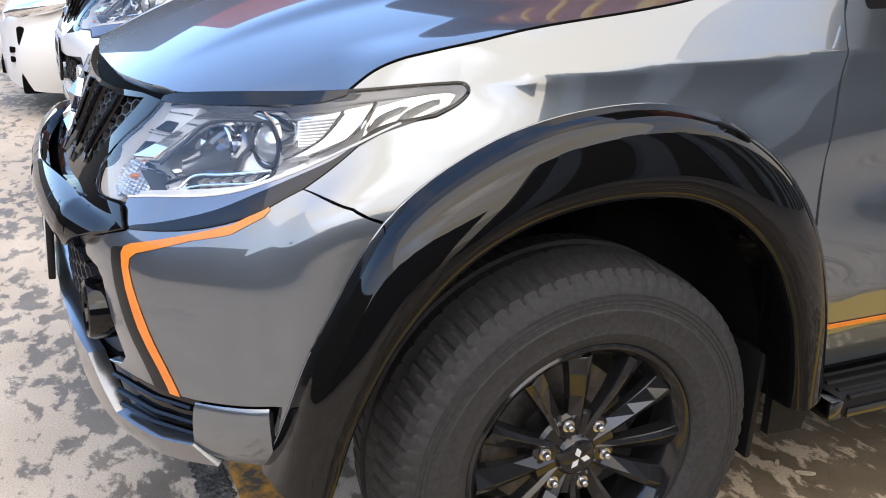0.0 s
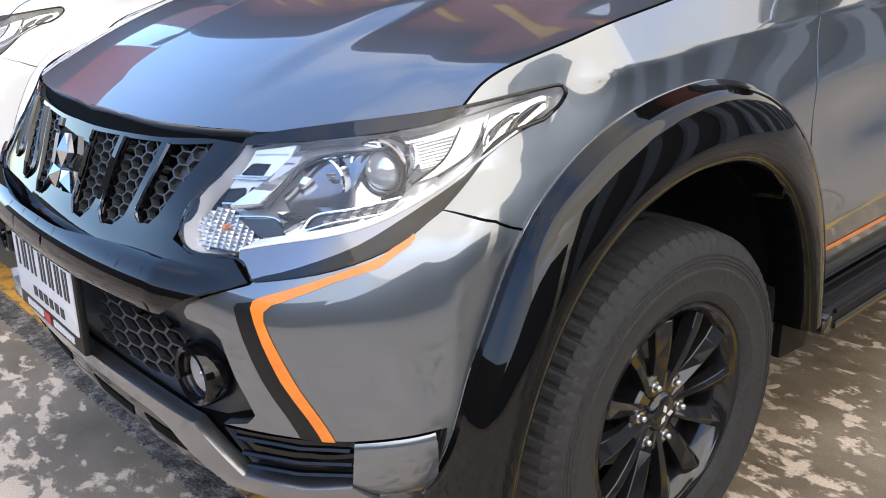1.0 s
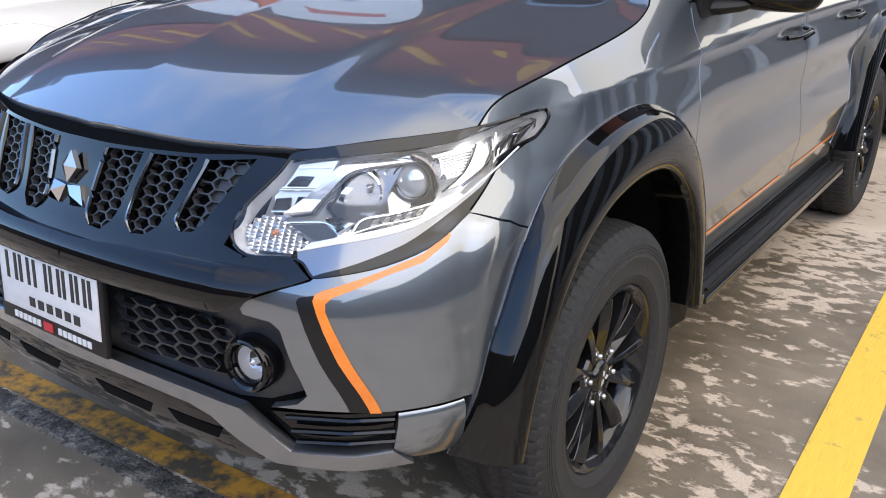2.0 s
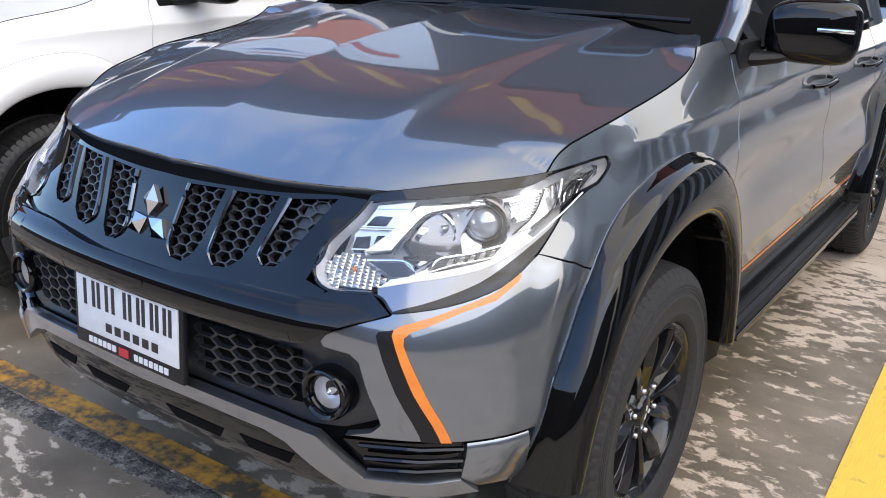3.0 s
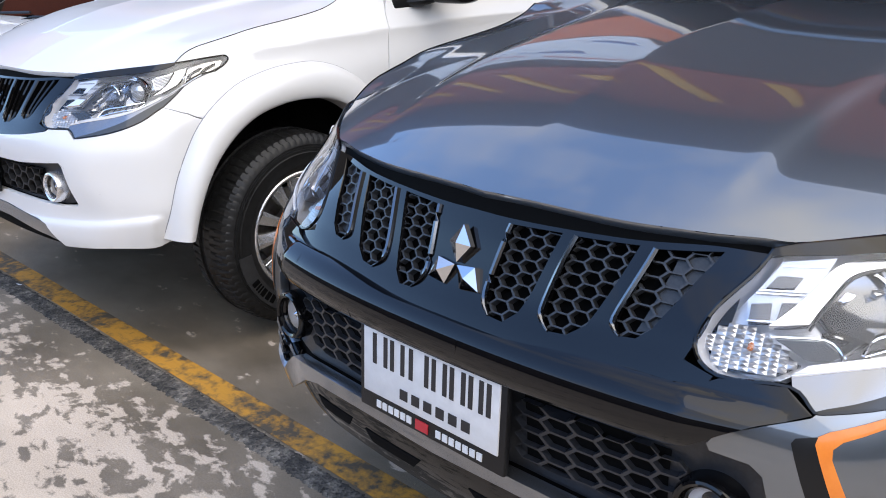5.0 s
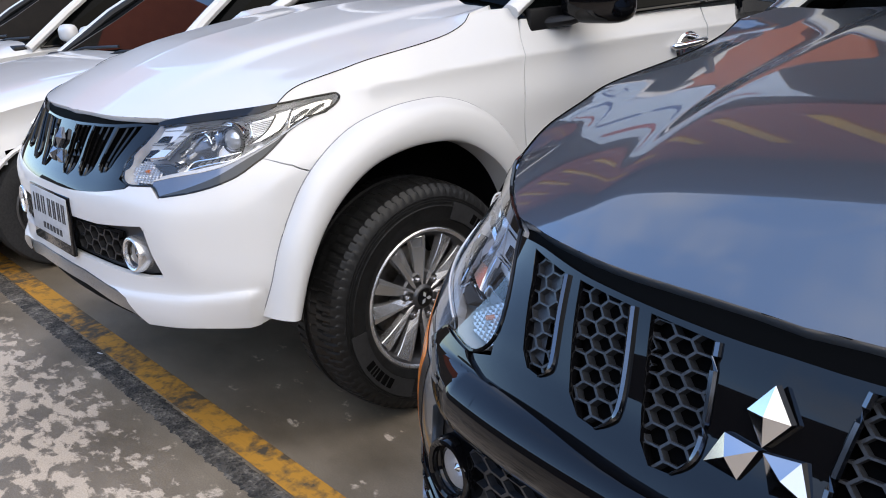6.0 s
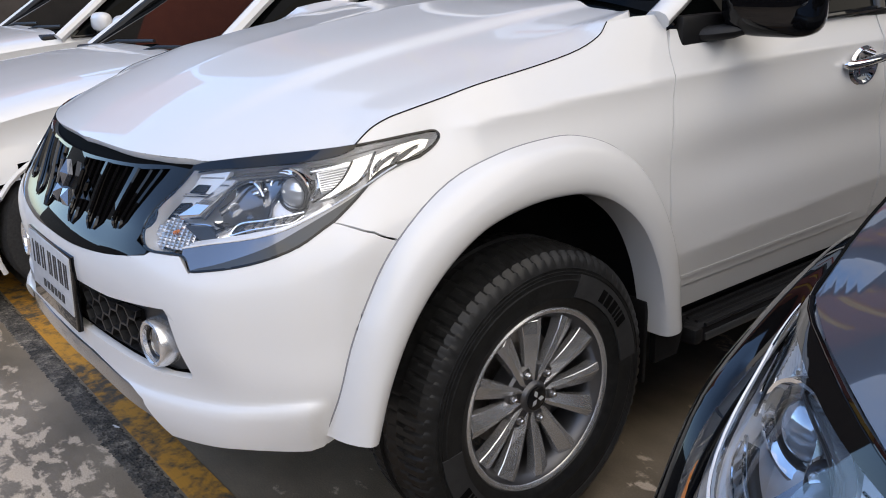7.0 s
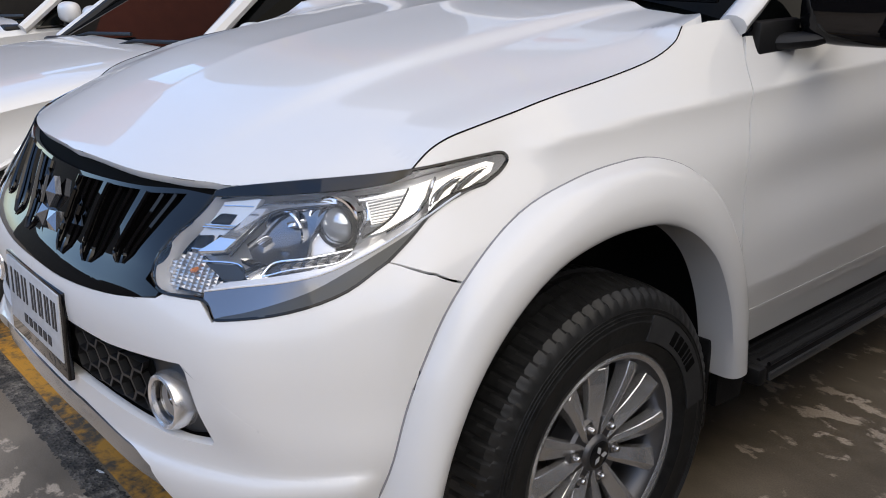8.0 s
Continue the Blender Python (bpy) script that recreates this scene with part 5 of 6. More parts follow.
            handle = tube("door_handle", mirror_pts(spline([(cup[0] + 0.004, y - 0.105, 1.040), (cup[0] + 0.030, y - 0.07, 1.043), (cup[0] + 0.040, y, 1.050), (cup[0] + 0.034, y + 0.07, 1.055), (cup[0] + 0.006, y + 0.105, 1.056)], 4), s), [0.010] + [0.010 if custom else 0.017] * 15 + [0.010], bright, door, "bright chrome door handle" if not custom else "gloss black door handle", 12, 0.8)
            tube("handle_slot", mirror_pts([(cup[0] + 0.045, y - 0.05, 1.036), (cup[0] + 0.046, y + 0.07, 1.046)], s), 0.004, VOID, handle, "", 6)
        shell("sill", [(7.88, 0.513), (uy(2.35, 0.513), 0.513), (uy(2.35, 0.44), 0.44), (7.9, 0.44)], paint, body, "", -0.004, 0.02, 0.0, (0.2, 0.03), s)
        bed = [(uy(2.425, z) if z > 0.88 else uy(2.425 - (0.9 - z) * 0.35, z), z) for z in (1.2, 1.1, 0.9, 0.7, 0.5)]
        arc2 = [(uy(3.0 + y * 0.95, z * 0.985), z * 0.985) for y, z in ARCH_OUT]
        bed += arc2 + [(uy(4.3, z), z) for z in (0.5, 0.8, 1.1, 1.2)]
        shell("bed_side", bed, paint, body, "", 0.0, 0.02, 0.002, (0.15, 0.03), s)
        # side step with ribbed tread
        x0, x1 = 0.735, 0.885
        step = block("side_step", (min(s * x0, s * x1), 0.60, 0.345), (max(s * x0, s * x1), 2.42, 0.395), PLASTIC, body, "black ribbed running board", 0.012)
        for k in range(5):
            x = x0 + 0.03 + 0.03 * k
            tube("tread_rib", [(s * x, 0.62, 0.396), (s * x, 2.40, 0.396)], 0.006, PLASTIC, step, sides=6)
        block("step_trim", (min(s * x1 - 0.004 * s, s * x1 + 0.006 * s), 0.62, 0.350), (max(s * x1 - 0.004 * s, s * x1 + 0.006 * s), 2.40, 0.372), DARKCHROME if custom else SILVER, step, "", 0.002)
        block("step_end", (min(s * x0 + 0.02 * s, s * x1 + 0.002 * s), 0.575, 0.343), (max(s * x0 + 0.02 * s, s * x1 + 0.002 * s), 0.615, 0.392), DARKCHROME if custom else PLASTIC, step, "", 0.01)
        for y in (0.8, 1.5, 2.2):
            block("step_bracket", (min(s * 0.60, s * 0.80), y, 0.34), (max(s * 0.60, s * 0.80), y + 0.05, 0.37), PLASTIC, step, "", 0.004)
        mirror_unit(body, s, GLOSS, custom)
        # cab glass and pillars
        belt = [(0.770, 0.56, 1.215), (0.795, 0.80, 1.185), (0.80, 1.56, 1.195), (0.795, 2.42, 1.215)]
        roof = [(0.60, 1.22, 1.70), (0.615, 1.35, 1.735), (0.62, 1.60, 1.755), (0.60, 2.30, 1.725)]
        tube("front_pillar", mirror_pts(spline([(0.765, 0.50, 1.222), (0.74, 0.66, 1.31), (0.675, 0.95, 1.53), (0.605, 1.22, 1.70), (0.60, 1.45, 1.745)], 4), s), 0.034, paint, body, "", 10, 0.8)
        tube("rear_pillar", mirror_pts([(0.79, 2.44, 1.19), (0.60, 2.32, 1.735)], s), 0.05, paint, body, "", 10)
        tube("middle_pillar", mirror_pts([(0.792, 1.56, 1.19), (0.612, 1.62, 1.745)], s), 0.03, GLOSS, body, "", 10)
        tube("belt_trim", mirror_pts(spline(belt, 4), s), 0.010, GLOSS, body, "", 8)
        for a, b, lo0, lo1 in ((0, 1.56, belt[0], belt[2]), (1, 2.42, belt[2], belt[3])):
            quad = [lo0, ((lo0[0] + lo1[0]) / 2 + 0.004, (lo0[1] + lo1[1]) / 2, 1.188), lo1] + ([(0.612, 1.62, 1.735), (0.615, 1.35, 1.725), (0.60, 1.22, 1.69)] if a == 0 else [(0.60, 2.32, 1.715), (0.612, 1.62, 1.735)])
            q = mirror_pts(quad, s)
            q2 = [(v[0] - 0.005 * s, v[1], v[2]) for v in q]
            n = len(q)
            win = part("side_window", q + q2, [tuple(range(n)), tuple(range(2 * n - 1, n - 1, -1))] + [(i, (i + 1) % n, n + (i + 1) % n, n + i) for i in range(n)], TINT, body, "dark tinted side window")
        tube("tail_lamp", mirror_pts([(0.80, 4.30, 0.80), (0.79, 4.32, 1.12)], s), 0.05, RED, body, "red tail lamp", 10)
    # middle pieces
    emblem(body, EMBLEM if custom else LAMPTRIM)
    number_plate(body, PLATEWHITE if custom else PLATEGREY, PLASTIC if custom else GLOSS, BARS_FRONT)

    def screen(x, y):
        f = (y - 0.58) / 0.66
        return np.array((x, y - 0.10 * (abs(x) / 0.7) ** 2 * -1, 1.205 + 0.50 * f - 0.02 * (x / 0.7) ** 2))

    def screen_normal(x, y):
        h = 1e-3
        n = np.cross(screen(x + h, y) - screen(x - h, y), screen(x, y + h) - screen(x, y - h))
        return n / np.linalg.norm(n)
    shell("windscreen", [(-0.74, 0.56), (-0.4, 0.585), (0, 0.59), (0.4, 0.585), (0.74, 0.56), (0.66, 1.10), (0.60, 1.22), (-0.60, 1.22), (-0.66, 1.10)], TINT, body, "dark tinted windscreen", 0.0, 0.006, 0.0, (0.08, 0.06), 1, screen, screen_normal)

    def cowl(x, y):
        return np.array((x, y, 1.205 - 0.02 * (x / 0.7) ** 2))
    shell("cowl", [(-0.75, 0.42), (-0.5, 0.52), (0, 0.57), (0.5, 0.52), (0.75, 0.42), (0.76, 0.60), (0.4, 0.68), (0, 0.70), (-0.4, 0.68), (-0.76, 0.60)], PLASTIC, body, "", 0.0, 0.02, 0.0, (0.1, 0.06), 1, cowl, lambda x, y: np.array((0.0, 0.0, 1.0)))
    wiper(body, 0.02, 0.40, 0.60, 0.66)
    wiper(body, -0.52, -0.18, 0.58, 0.66)

    def roof_top(x, y):
        return np.array((x, y, 1.765 - 0.035 * (x / 0.6) ** 2 - 0.06 * max(0, (1.55 - y) / 0.35) ** 2 * 0.7 - 0.05 * max(0, (y - 1.9) / 0.4) ** 2))

    def roof_normal(x, y):
        h = 1e-3
        n = np.cross(roof_top(x + h, y) - roof_top(x - h, y), roof_top(x, y + h) - roof_top(x, y - h))
        return n / np.linalg.norm(n)
    shell("roof", [(-0.60, 1.20), (0, 1.18), (0.60, 1.20), (0.63, 1.6), (0.61, 2.36), (-0.61, 2.36), (-0.63, 1.6)], paint, body, "", 0.0, 0.03, 0.0, (0.1, 0.1), 1, roof_top, roof_normal)
    q = [(-0.78, 2.46, 1.19), (0.78, 2.46, 1.19), (0.59, 2.37, 1.72), (-0.59, 2.37, 1.72)]
    part("rear_window", q + [(x, y - 0.006, z) for x, y, z in q], [(0, 1, 2, 3), (7, 6, 5, 4), (0, 4, 5, 1), (1, 5, 6, 2), (2, 6, 7, 3), (3, 7, 4, 0)], TINT, body)
    block("cab_floor", (-0.79, 0.52, 0.42), (0.79, 2.46, 0.50), VOID, body)
    block("dashboard", (-0.74, 0.62, 0.95), (0.74, 0.98, 1.195), VOID, body, "", 0.03)
    block("firewall", (-0.60, 0.10, 0.45), (0.60, 0.16, 1.10), VOID, body)
    block("engine", (-0.42, -0.50, 0.45), (0.42, 0.40, 0.85), VOID, body, "", 0.03)
    block("bed_floor", (-0.78, 2.50, 0.72), (0.78, 4.30, 0.76), PLASTIC, body)
    block("bed_front", (-0.79, 2.48, 0.50), (0.79, 2.52, 1.20), paint, body)
    block("tailgate", (-0.79, 4.28, 0.70), (0.79, 4.33, 1.19), paint, body, "", 0.01)
    block("rear_bumper", (-0.80, 4.30, 0.48), (0.80, 4.42, 0.66), CHROME, body, "", 0.02)
    for x in (-0.42, 0.42):
        block("chassis_rail", (x - 0.04, -0.45, 0.36), (x + 0.04, 4.25, 0.46), VOID, body)
    tube("front_axle", [(-0.70, 0, 0.375), (0.70, 0, 0.375)], 0.035, VOID, body)
    tube("rear_axle", [(-0.70, 3.0, 0.375), (0.70, 3.0, 0.375)], 0.05, VOID, body)
    wheel = make_wheel(RUBBER if custom else WETRUBBER, RIMBLACK if custom else RIMDARK, RIMBLACK if custom else RIMSILVER, not custom, 0.74 if custom else 0.88)
    wheel.parent = body
    wheel.matrix_basis = pose(0.765, 0, 0.375, 18)
    tagged(wheel, "black alloy wheel with twin spokes" if custom else "machined silver alloy wheel with dark pockets")
    for x, y, a in ((0.765, 3.0, 50), (-0.765, 0, 5), (-0.765, 3.0, 33)):
        twin = copy_thing(wheel, pose(x, y, 0.375, 0, 0, 180 if x < 0 else 0) @ pose(0, 0, 0, a))
        twin.parent = body
    body.matrix_basis = at
    return body


grey_truck = tagged(pickup(GREY, True, pose(0, 0, 0)), "grey metallic pickup truck with gloss black flares and orange stripes", "pickup truck")
white_truck = tagged(pickup(WHITE, False, pose(-2.516, 0.049, 0, 0, 0, 1.387)), "pearl white pickup truck with silver alloy wheels, parked alongside", "pickup truck")

# ---- the yard ----
def slab(name, lo, hi, mat, label="", kind="structure", bevel=0.0):
    ob = block(name, lo, hi, mat, None, "", bevel)
    return tagged(ob, label, "", "", kind)


def sheet(name, x0, x1, y0, y1, z, mat, nx=1, ny=1, parent=None, label="", turn=0):
    verts = [(x0 + (x1 - x0) * i / nx, y0 + (y1 - y0) * j / ny, z) for j in range(ny + 1) for i in range(nx + 1)]
    faces = [(j * (nx + 1) + i, j * (nx + 1) + i + 1, (j + 1) * (nx + 1) + i + 1, (j + 1) * (nx + 1) + i) for j in range(ny) for i in range(nx)]
    ob = part(name, verts, faces, mat, parent, label)
    ob.matrix_basis = pose(0, 0, 0, 0, 0, turn)
    return ob


tagged(sheet("ground", -600, 600, -600, 600, 0.0, CONCRETE), "pale concrete yard with dark damp stains", "", "", "structure")
tagged(sheet("yellow_line", -9, 1.3, -0.513, -0.413, 0.004, YELLOW_OLD, 1, 1, None, "", 1.39), "worn yellow line painted on concrete", "", "", "structure")
# the joint is a rough strip of grit with ragged edges
verts, nx, ny = [], 1100, 7
for j in range(ny + 1):
    for i in range(nx + 1):
        edge = j in (0, ny)
        verts.append((-9 + 10.6 * i / nx, -0.605 + 0.092 * j / ny + (random.uniform(-0.012, 0.012) if edge else 0), -0.004 if edge else random.uniform(0.002, 0.006)))
joint = part("joint", verts, [(j * (nx + 1) + i, j * (nx + 1) + i + 1, (j + 1) * (nx + 1) + i + 1, (j + 1) * (nx + 1) + i) for j in range(ny) for i in range(nx)], GRAVEL, None, "", True)
joint.matrix_basis = pose(0, 0, 0, 0, 0, 1.39)
tagged(joint, "rough dark gravel joint between concrete slabs", "", "", "structure")
tagged(sheet("bay_line", 1.235, 1.385, -0.42, 5.2, 0.005, YELLOW, 1, 1, None, "", 1.0), "bright yellow parking bay line", "", "", "structure")

# the shop behind the cars, and plain walls closing the yard, some added for reflections
slab("wall_back", (-34, 9.2, 0), (1.5, 9.6, 8.2), DARKWALL, "brown shopfront wall with shade kept in its dark colour")
slab("fascia", (-34, 9.0, 8.2), (1.5, 9.6, 13.0), REDWALL, "red brown shop fascia with yellow letters")
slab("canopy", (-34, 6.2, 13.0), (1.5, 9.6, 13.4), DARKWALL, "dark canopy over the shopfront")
slab("fascia_low", (-14.5, 9.0, 3.9), (-5.0, 9.2, 4.7), ORANGEWALL, "orange shop fascia band")
for i in range(9):
    x = -24 + 2.4 * i
    z = 8.9
    verts = [(x, 8.88, z), (x + 0.45, 8.88, z), (x + 1.25, 8.88, z + 2.3), (x + 0.8, 8.88, z + 2.3), (x + 1.6, 8.88, z), (x + 1.9, 8.88, z + 0.3)]
    bm = bmesh.new()
    f = bm.faces.new([bm.verts.new(v) for v in verts[:4]])
    g = bmesh.ops.extrude_face_region(bm, geom=[f])
    bmesh.ops.translate(bm, vec=(0, 0.12, 0), verts=[v for v in g["geom"] if isinstance(v, bmesh.types.BMVert)])
    tagged(from_bm("sign_bar", bm, SIGNYELLOW), "raised yellow shop sign shape", "sign", "sign shapes")
b = tagged(block("banner", (-13.2, 9.16, 4.8), (-6.7, 9.198, 7.6), BANNER, None, "", 0.0), "pale blue white advertising banner with plain bars", "banner")
for x0, x1, z0, z1, mat in ((-12.6, -10.2, 6.7, 6.95, BANNERRED), (-9.6, -7.6, 6.7, 6.95, BANNERRED), (-12.2, -10.4, 5.75, 5.90, BANNERBLUE), (-10.0, -8.2, 5.75, 5.90, BANNERBLUE), (-7.8, -7.0, 5.1, 5.2, BANNERBLUE)):
    block("banner_bar", (x0, 9.15, z0), (x1, 9.16, z1), mat, b, "", 0.0)
# unseen; added so gloss black parts mirror something dark at the horizon
slab("wall_front", (-40, -12.3, 0), (9.0, -12, 4.2), DARKWALL, "unseen dark wall added across the yard to darken reflections")
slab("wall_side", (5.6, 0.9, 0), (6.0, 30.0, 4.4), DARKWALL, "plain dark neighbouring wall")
# unseen; added to keep bright horizon out of the flares' reflections
slab("wall_corner", (9.0, -12.3, 0), (9.4, 0.9, 3.4), DARKWALL, "unseen dark wall added at the open side to blacken flare reflections")
# unseen columns, added to break up what the doors mirror
for y in (1.4, 3.2, 5.0, 6.8, 8.6, 10.4, 13.0, 16.0, 20.0):
    slab("column", (5.4, y, 0), (5.59, y + 0.55, 4.4), PALEWALL, "unseen pale column added to stripe the door reflections")
# unseen end wall and fascia, added for hoods and windscreens to mirror
slab("wall_end", (-24.0, -3.0, 0), (-23.6, 9.0, 7.4), DARKWALL, "unseen dark wall added at the row's end for reflections")
slab("fascia_end", (-24.0, -1.0, 7.4), (-23.7, 4.0, 10.6), REDWALL, "unseen red brown fascia added to redden windscreen reflections")
slab("wall_far", (2.5, 30.0, 0), (6.0, 30.4, 3.0), PALEWALL, "plain pale wall far behind")


# ---- smaller cars ----
def hatchback(paint, at, rims):
    """A small five-door car: body loft, glass, pillars, mirrors, lamps and wheels; front axle at the origin."""
    body = new("hatchback_car")
    stations = [(-0.80, 0.42, 0.30, 0.50, 0.56), (-0.765, 0.58, 0.24, 0.57, 0.65), (-0.68, 0.72, 0.20, 0.63, 0.73), (-0.5, 0.81, 0.18, 0.71, 0.81), (-0.2, 0.845, 0.18, 0.79, 0.885), (0.2, 0.855, 0.18, 0.85, 0.945), (0.70, 0.86, 0.18, 0.895, 0.985), (1.3, 0.86, 0.18, 0.92, 0.99), (2.0, 0.86, 0.18, 0.94, 1.0), (2.6, 0.85, 0.20, 0.96, 1.02), (3.0, 0.80, 0.24, 0.95, 1.02), (3.18, 0.70, 0.32, 0.86, 0.94)]
    line = spline(stations, 8)
    verts, faces, rows = [], [], 16
    for y, w, lo, sh, top in line:
        for k in range(rows + 1):
            a = k / rows
            if a < 0.6:
                f = a / 0.6
                x, z = w * (0.93 + 0.07 * math.sin(math.pi * min(f * 1.1, 1))), lo + (sh - lo) * f
            else:
                f = (a - 0.6) / 0.4
                x = w * (0.95 if f == 0 else math.cos(f * math.pi / 2) ** 0.45 * 0.95)
                z = sh + (top - sh) * math.sin(f * math.pi / 2) ** 0.8
            verts.append((x, y, z))
    n, m = len(line), rows + 1
    for i in range(n - 1):
        for k in range(rows):
            quad = (i * m + k, i * m + k + 1, (i + 1) * m + k + 1, (i + 1) * m + k)
            c = np.mean([verts[q] for q in quad], axis=0)
            if c[0] > 0.6 and (math.hypot(c[1], c[2] - 0.31) < 0.35 or math.hypot(c[1] - 2.55, c[2] - 0.31) < 0.35):
                continue
            faces.append(quad)
    count = len(verts)
    verts += [(-x, y, z) for x, y, z in verts]
    faces += [tuple(q + count for q in f[::-1]) for f in faces]
    faces.append(tuple(range(0, m)) + tuple(range(count + m - 1, count - 1, -1)))
    bm = bmesh.new()
    vs = [bm.verts.new(v) for v in verts]
    for f in faces:
        bm.faces.new([vs[i] for i in f])
    bmesh.ops.remove_doubles(bm, verts=bm.verts[:], dist=1e-4)
    from_bm("body_shell", bm, paint, body, "", True)
    block("underbody", (-0.70, -0.70, 0.17), (0.70, 3.05, 0.60), VOID, body, "", 0.02)
    for s in (1, -1):
        for y in (0, 2.55):
            ring = [(s * 0.853, y + 0.352 * math.cos(w), 0.31 + 0.352 * math.sin(w)) for w in (math.pi * (k / 24 * 1.24 - 0.12) for k in range(25))]
            tube("arch_lip", ring, 0.012, paint, body, "", 6)
        quad_front = [(0.80, 0.76, 0.945), (0.83, 1.65, 0.96), (0.60, 1.68, 1.45), (0.56, 1.38, 1.40)]
        quad_rear = [(0.83, 1.70, 0.96), (0.80, 2.80, 1.0), (0.56, 2.50, 1.44), (0.60, 1.73, 1.45)]
        for q in (quad_front, quad_rear):
            q = mirror_pts(q, s)
            part("side_window", q + [(v[0] - 0.006 * s, v[1], v[2]) for v in q], [(0, 1, 2, 3), (7, 6, 5, 4), (0, 4, 5, 1), (1, 5, 6, 2), (2, 6, 7, 3), (3, 7, 4, 0)], TINT, body, "dark side window")
        tube("front_pillar", mirror_pts([(0.80, 0.66, 0.94), (0.72, 1.00, 1.18), (0.57, 1.40, 1.42), (0.56, 1.9, 1.47)], s), 0.035, paint, body, "", 8)
        tube("pillar_trim", mirror_pts([(0.775, 0.67, 0.94), (0.692, 1.005, 1.18), (0.542, 1.40, 1.415)], s), 0.030, PLASTIC, body, "", 8)
        tube("rear_pillar", mirror_pts([(0.80, 2.85, 0.98), (0.57, 2.45, 1.44)], s), 0.06, paint, body, "", 8)
        tube("belt_trim", mirror_pts([(0.815, 0.74, 0.945), (0.845, 1.65, 0.96), (0.81, 2.78, 1.0)], s), 0.010, GLOSS, body, "", 6)
        bm = bmesh.new()
        bmesh.ops.create_uvsphere(bm, u_segments=20, v_segments=12, radius=1)
        for v in bm.verts:
            v.co = Vector((0.105 * math.copysign(abs(v.co.x) ** 0.6, v.co.x), 0.06 * v.co.y, 0.066 * math.copysign(abs(v.co.z) ** 0.6, v.co.z)))
        bmesh.ops.transform(bm, matrix=pose(s * 0.94, 0.92, 1.04), verts=bm.verts)
        mirror = from_bm("door_mirror", bm, paint, body, "", True)
        block("mirror_foot", (min(s * 0.80, s * 0.95), 0.88, 0.955), (max(s * 0.80, s * 0.95), 0.96, 0.985), GLOSS, mirror, "", 0.01)
        lamp = [(s * x, y, z) for x, y, z in ((0.50, -0.735, 0.66), (0.66, -0.66, 0.69), (0.78, -0.50, 0.735), (0.815, -0.32, 0.77))]
        tube("headlamp", lamp, [0.03, 0.05, 0.045, 0.015], REFLECTOR, body, "bright headlamp", 10)
        for z in (0.375, 0.435):
            block("fog_slot", (min(s * 0.54, s * 0.67), -0.752, z), (max(s * 0.54, s * 0.67), -0.66, z + 0.035), VOID, body, "", 0.008)
        tube("tail_lamp", mirror_pts([(0.78, 3.0, 0.75), (0.77, 3.0, 0.93)], s), 0.06, RED, body, "", 8)
        for y in (0, 2.55):
            w = revolve("wheel", [(-0.09, 0.20), (0.06, 0.20), (0.085, 0.205), (0.09, 0.195), (0.07, 0.18), (0.04, 0.17), (0.04, 0.05), (0.06, 0.0)], RIMDARK, body, "alloy wheel", 40)
            w.matrix_basis = pose(s * 0.745, y, 0.31, 0, 0, 0 if s > 0 else 180)
            revolve("tyre", [(-0.09, 0.20), (-0.10, 0.24), (-0.095, 0.295), (-0.07, 0.31), (0.07, 0.31), (0.095, 0.295), (0.10, 0.24), (0.088, 0.205)], RUBBER, w, "", 48)
            for k in range(5):
                a = block("spoke", (0.05, -0.022, 0.03), (0.082, 0.022, 0.195), rims, w, "", 0.006)
                a.matrix_basis = pose(0, 0, 0, 72 * k)
    for name, q in (("windscreen", [(-0.79, 0.66, 0.955), (0.79, 0.66, 0.955), (0.56, 1.39, 1.41), (-0.56, 1.39, 1.41)]), ("rear_window", [(-0.72, 2.92, 1.02), (0.72, 2.92, 1.02), (0.54, 2.46, 1.42), (-0.54, 2.46, 1.42)])):
        part(name, q + [(x, y, z - 0.008) for x, y, z in q], [(0, 1, 2, 3), (7, 6, 5, 4), (0, 4, 5, 1), (1, 5, 6, 2), (2, 6, 7, 3), (3, 7, 4, 0)], TINT, body, "dark glass")
    top = [(x, y, 1.475 - 0.03 * (x / 0.56) ** 2 - 0.05 * ((y - 1.8) / 0.68) ** 2) for y in (1.36, 1.5, 1.6, 1.8, 2.1, 2.3, 2.52) for x in (-0.58, -0.4, -0.2, 0, 0.2, 0.4, 0.58)]
    part("roof", top + [(x, y, z - 0.03) for x, y, z in top], [(r * 7 + k, r * 7 + k + 1, r * 7 + 8 + k, r * 7 + 7 + k) for r in range(6) for k in range(6)] + [(49 + r * 7 + k, 56 + r * 7 + k, 57 + r * 7 + k, 50 + r * 7 + k) for r in range(6) for k in range(6)], paint, body, "", True)
    block("cowl", (-0.78, 0.56, 0.92), (0.78, 0.72, 0.965), PLASTIC, body, "", 0.02)
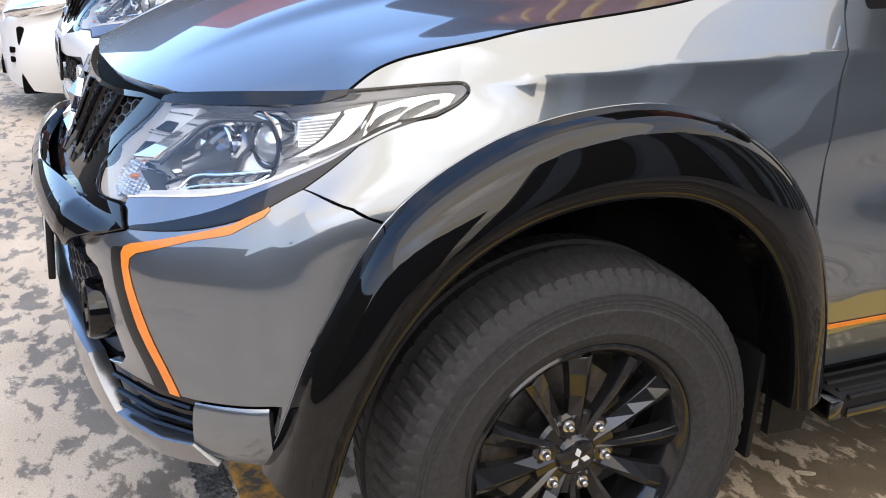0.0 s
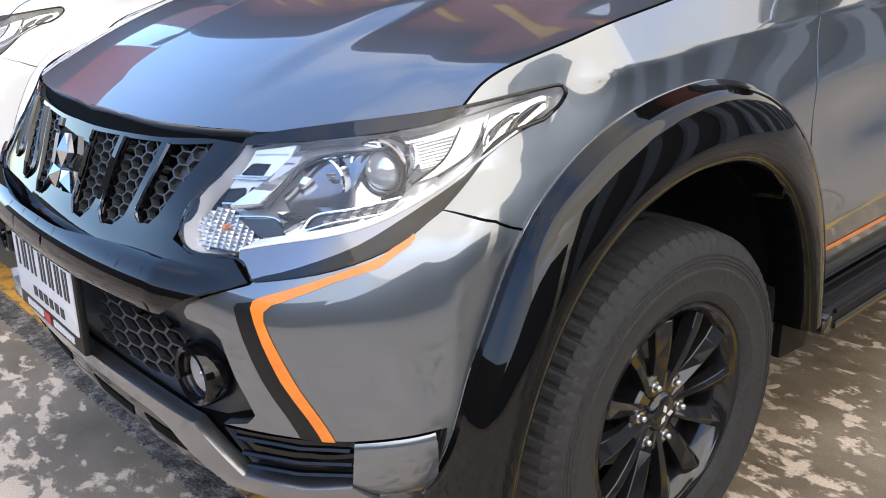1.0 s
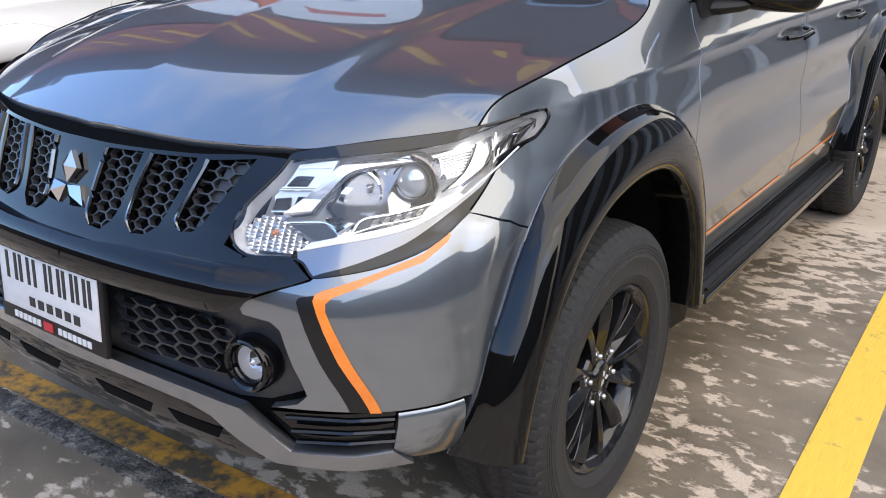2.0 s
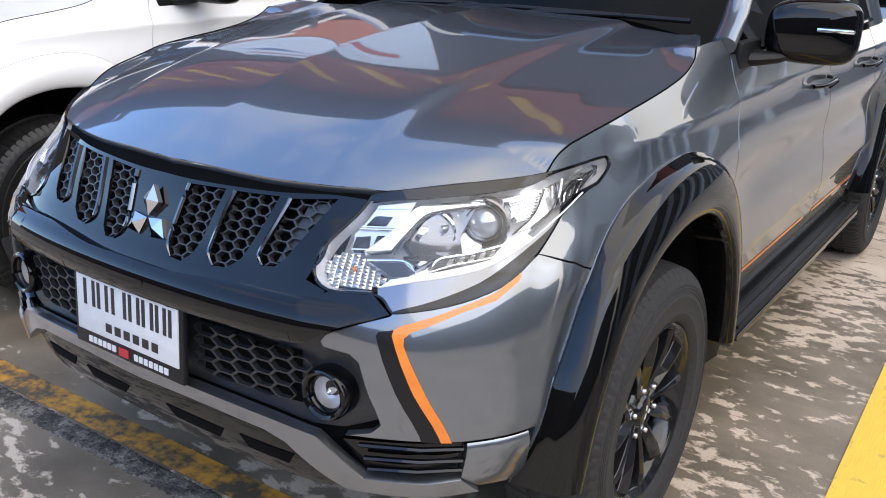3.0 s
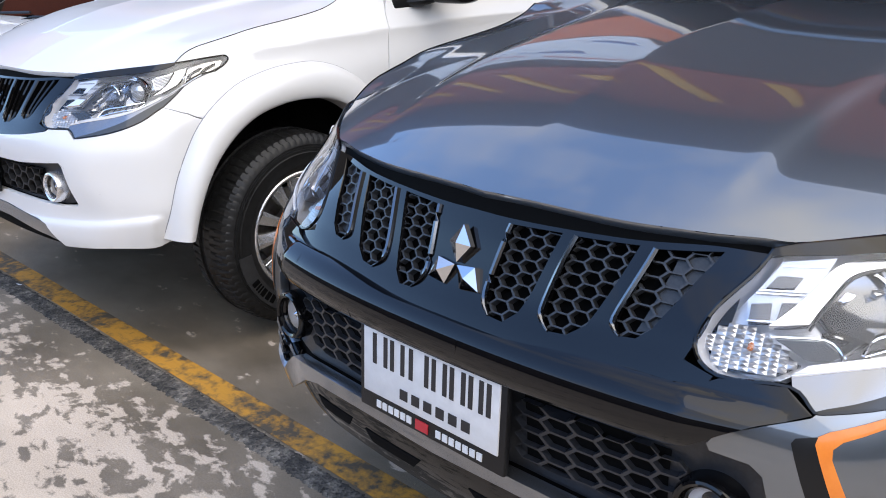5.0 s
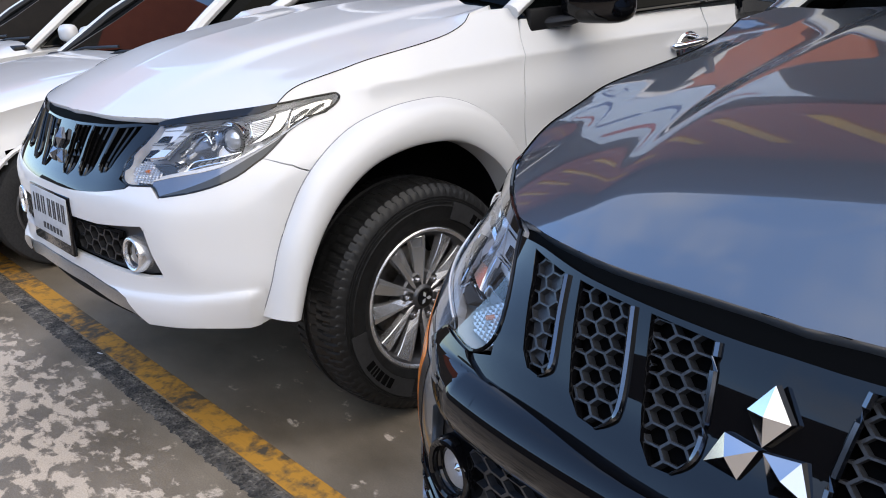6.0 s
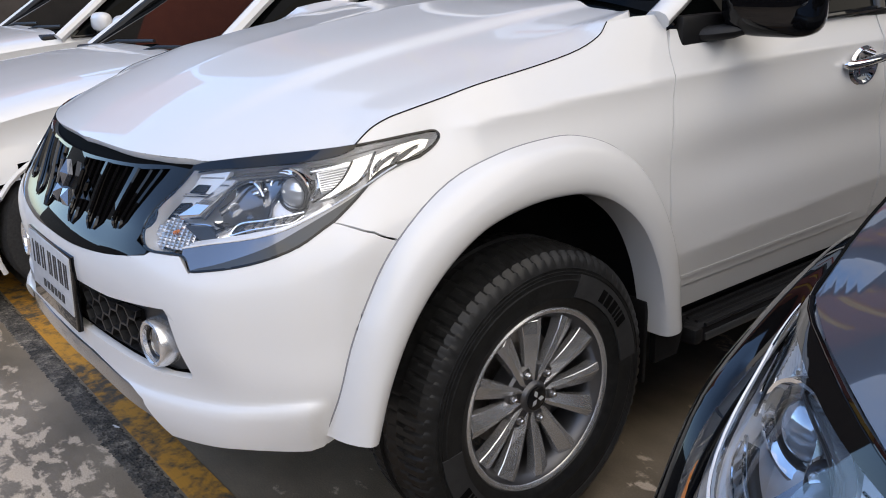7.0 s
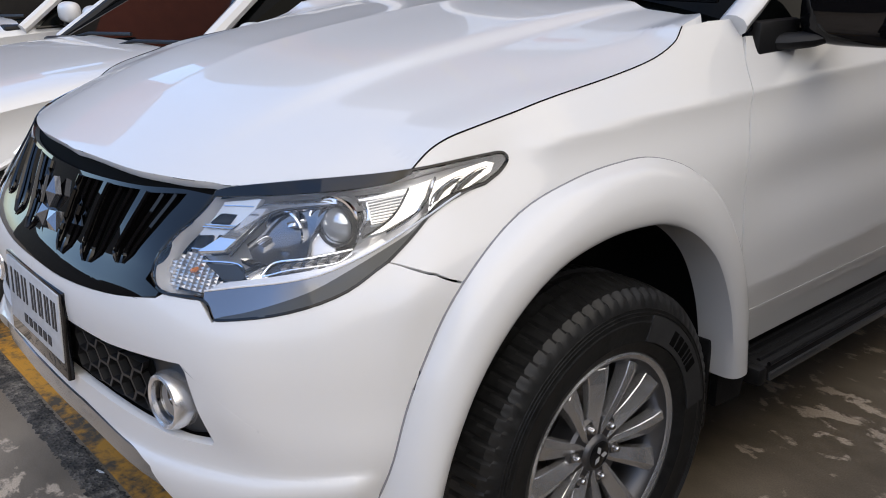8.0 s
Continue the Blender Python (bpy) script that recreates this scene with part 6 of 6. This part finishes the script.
    for x in (-0.5, 0.1):
        tube("wiper", [(x, 0.62, 0.965), (x + 0.1, 0.68, 0.995), (x + 0.55, 0.73, 1.015)], 0.009, PLASTIC, body)
    block("front_plate", (-0.17, -0.83, 0.36), (0.17, -0.795, 0.47), PLATEWHITE, body, "blank white plate", 0.004)
    block("intake", (-0.42, -0.815, 0.27), (0.42, -0.74, 0.36), VOID, body, "", 0.01)
    body.matrix_basis = at
    return body


tagged(hatchback(WHITE, pose(-5.02, -0.33, 0, 0, 0, 1.4), RIMDARK), "white small car with dark glass, parked beside the pickup", "car")
tagged(hatchback(WHITE, pose(-7.52, -0.33, 0, 0, 0, 1.4), RIMSILVER), "white small car with white mirrors, farther along the row", "car")
tagged(hatchback(DARKCAR, pose(0.0, 7.72, 0, 0, 0, 180), RIMSILVER), "dark grey car parked behind the grey pickup", "car")


# ---- scraps on the ground ----
def scrap(name, at, length, width, turn, mat, label):
    """A small curled scrap lying on the concrete."""
    verts, n = [], 6
    for i in range(n + 1):
        f = i / n - 0.5
        w = width * (1 - (2 * f) ** 4 * 0.6)
        z = 0.002 + 0.03 * length * (2 * f) ** 2
        verts += [(f * length, -w / 2, z), (f * length, w / 2, z + 0.001), (f * length, w / 2, z + 0.003), (f * length, -w / 2, z + 0.002)]
    faces = [(i * 4 + k, i * 4 + (k + 1) % 4, i * 4 + 4 + (k + 1) % 4, i * 4 + 4 + k) for i in range(n) for k in range(4)] + [(3, 2, 1, 0), (4 * n, 4 * n + 1, 4 * n + 2, 4 * n + 3)]
    ob = part(name, verts, faces, mat)
    ob.matrix_basis = pose(at[0], at[1], 0, 0, 0, turn)
    return tagged(ob, label, "litter")


scrap("paper_scrap", (-2.888, -0.602), 0.032, 0.007, 20, PLATEWHITE, "small white paper scrap lying on the concrete")
scrap("dry_leaf", (0.638, 0.838), 0.050, 0.016, 60, DRYLEAF, "pale dry leaf lying on the concrete")
scrap("dry_leaf", (0.577, 0.802), 0.030, 0.010, 130, DRYLEAF, "small pale dry leaf lying on the concrete")
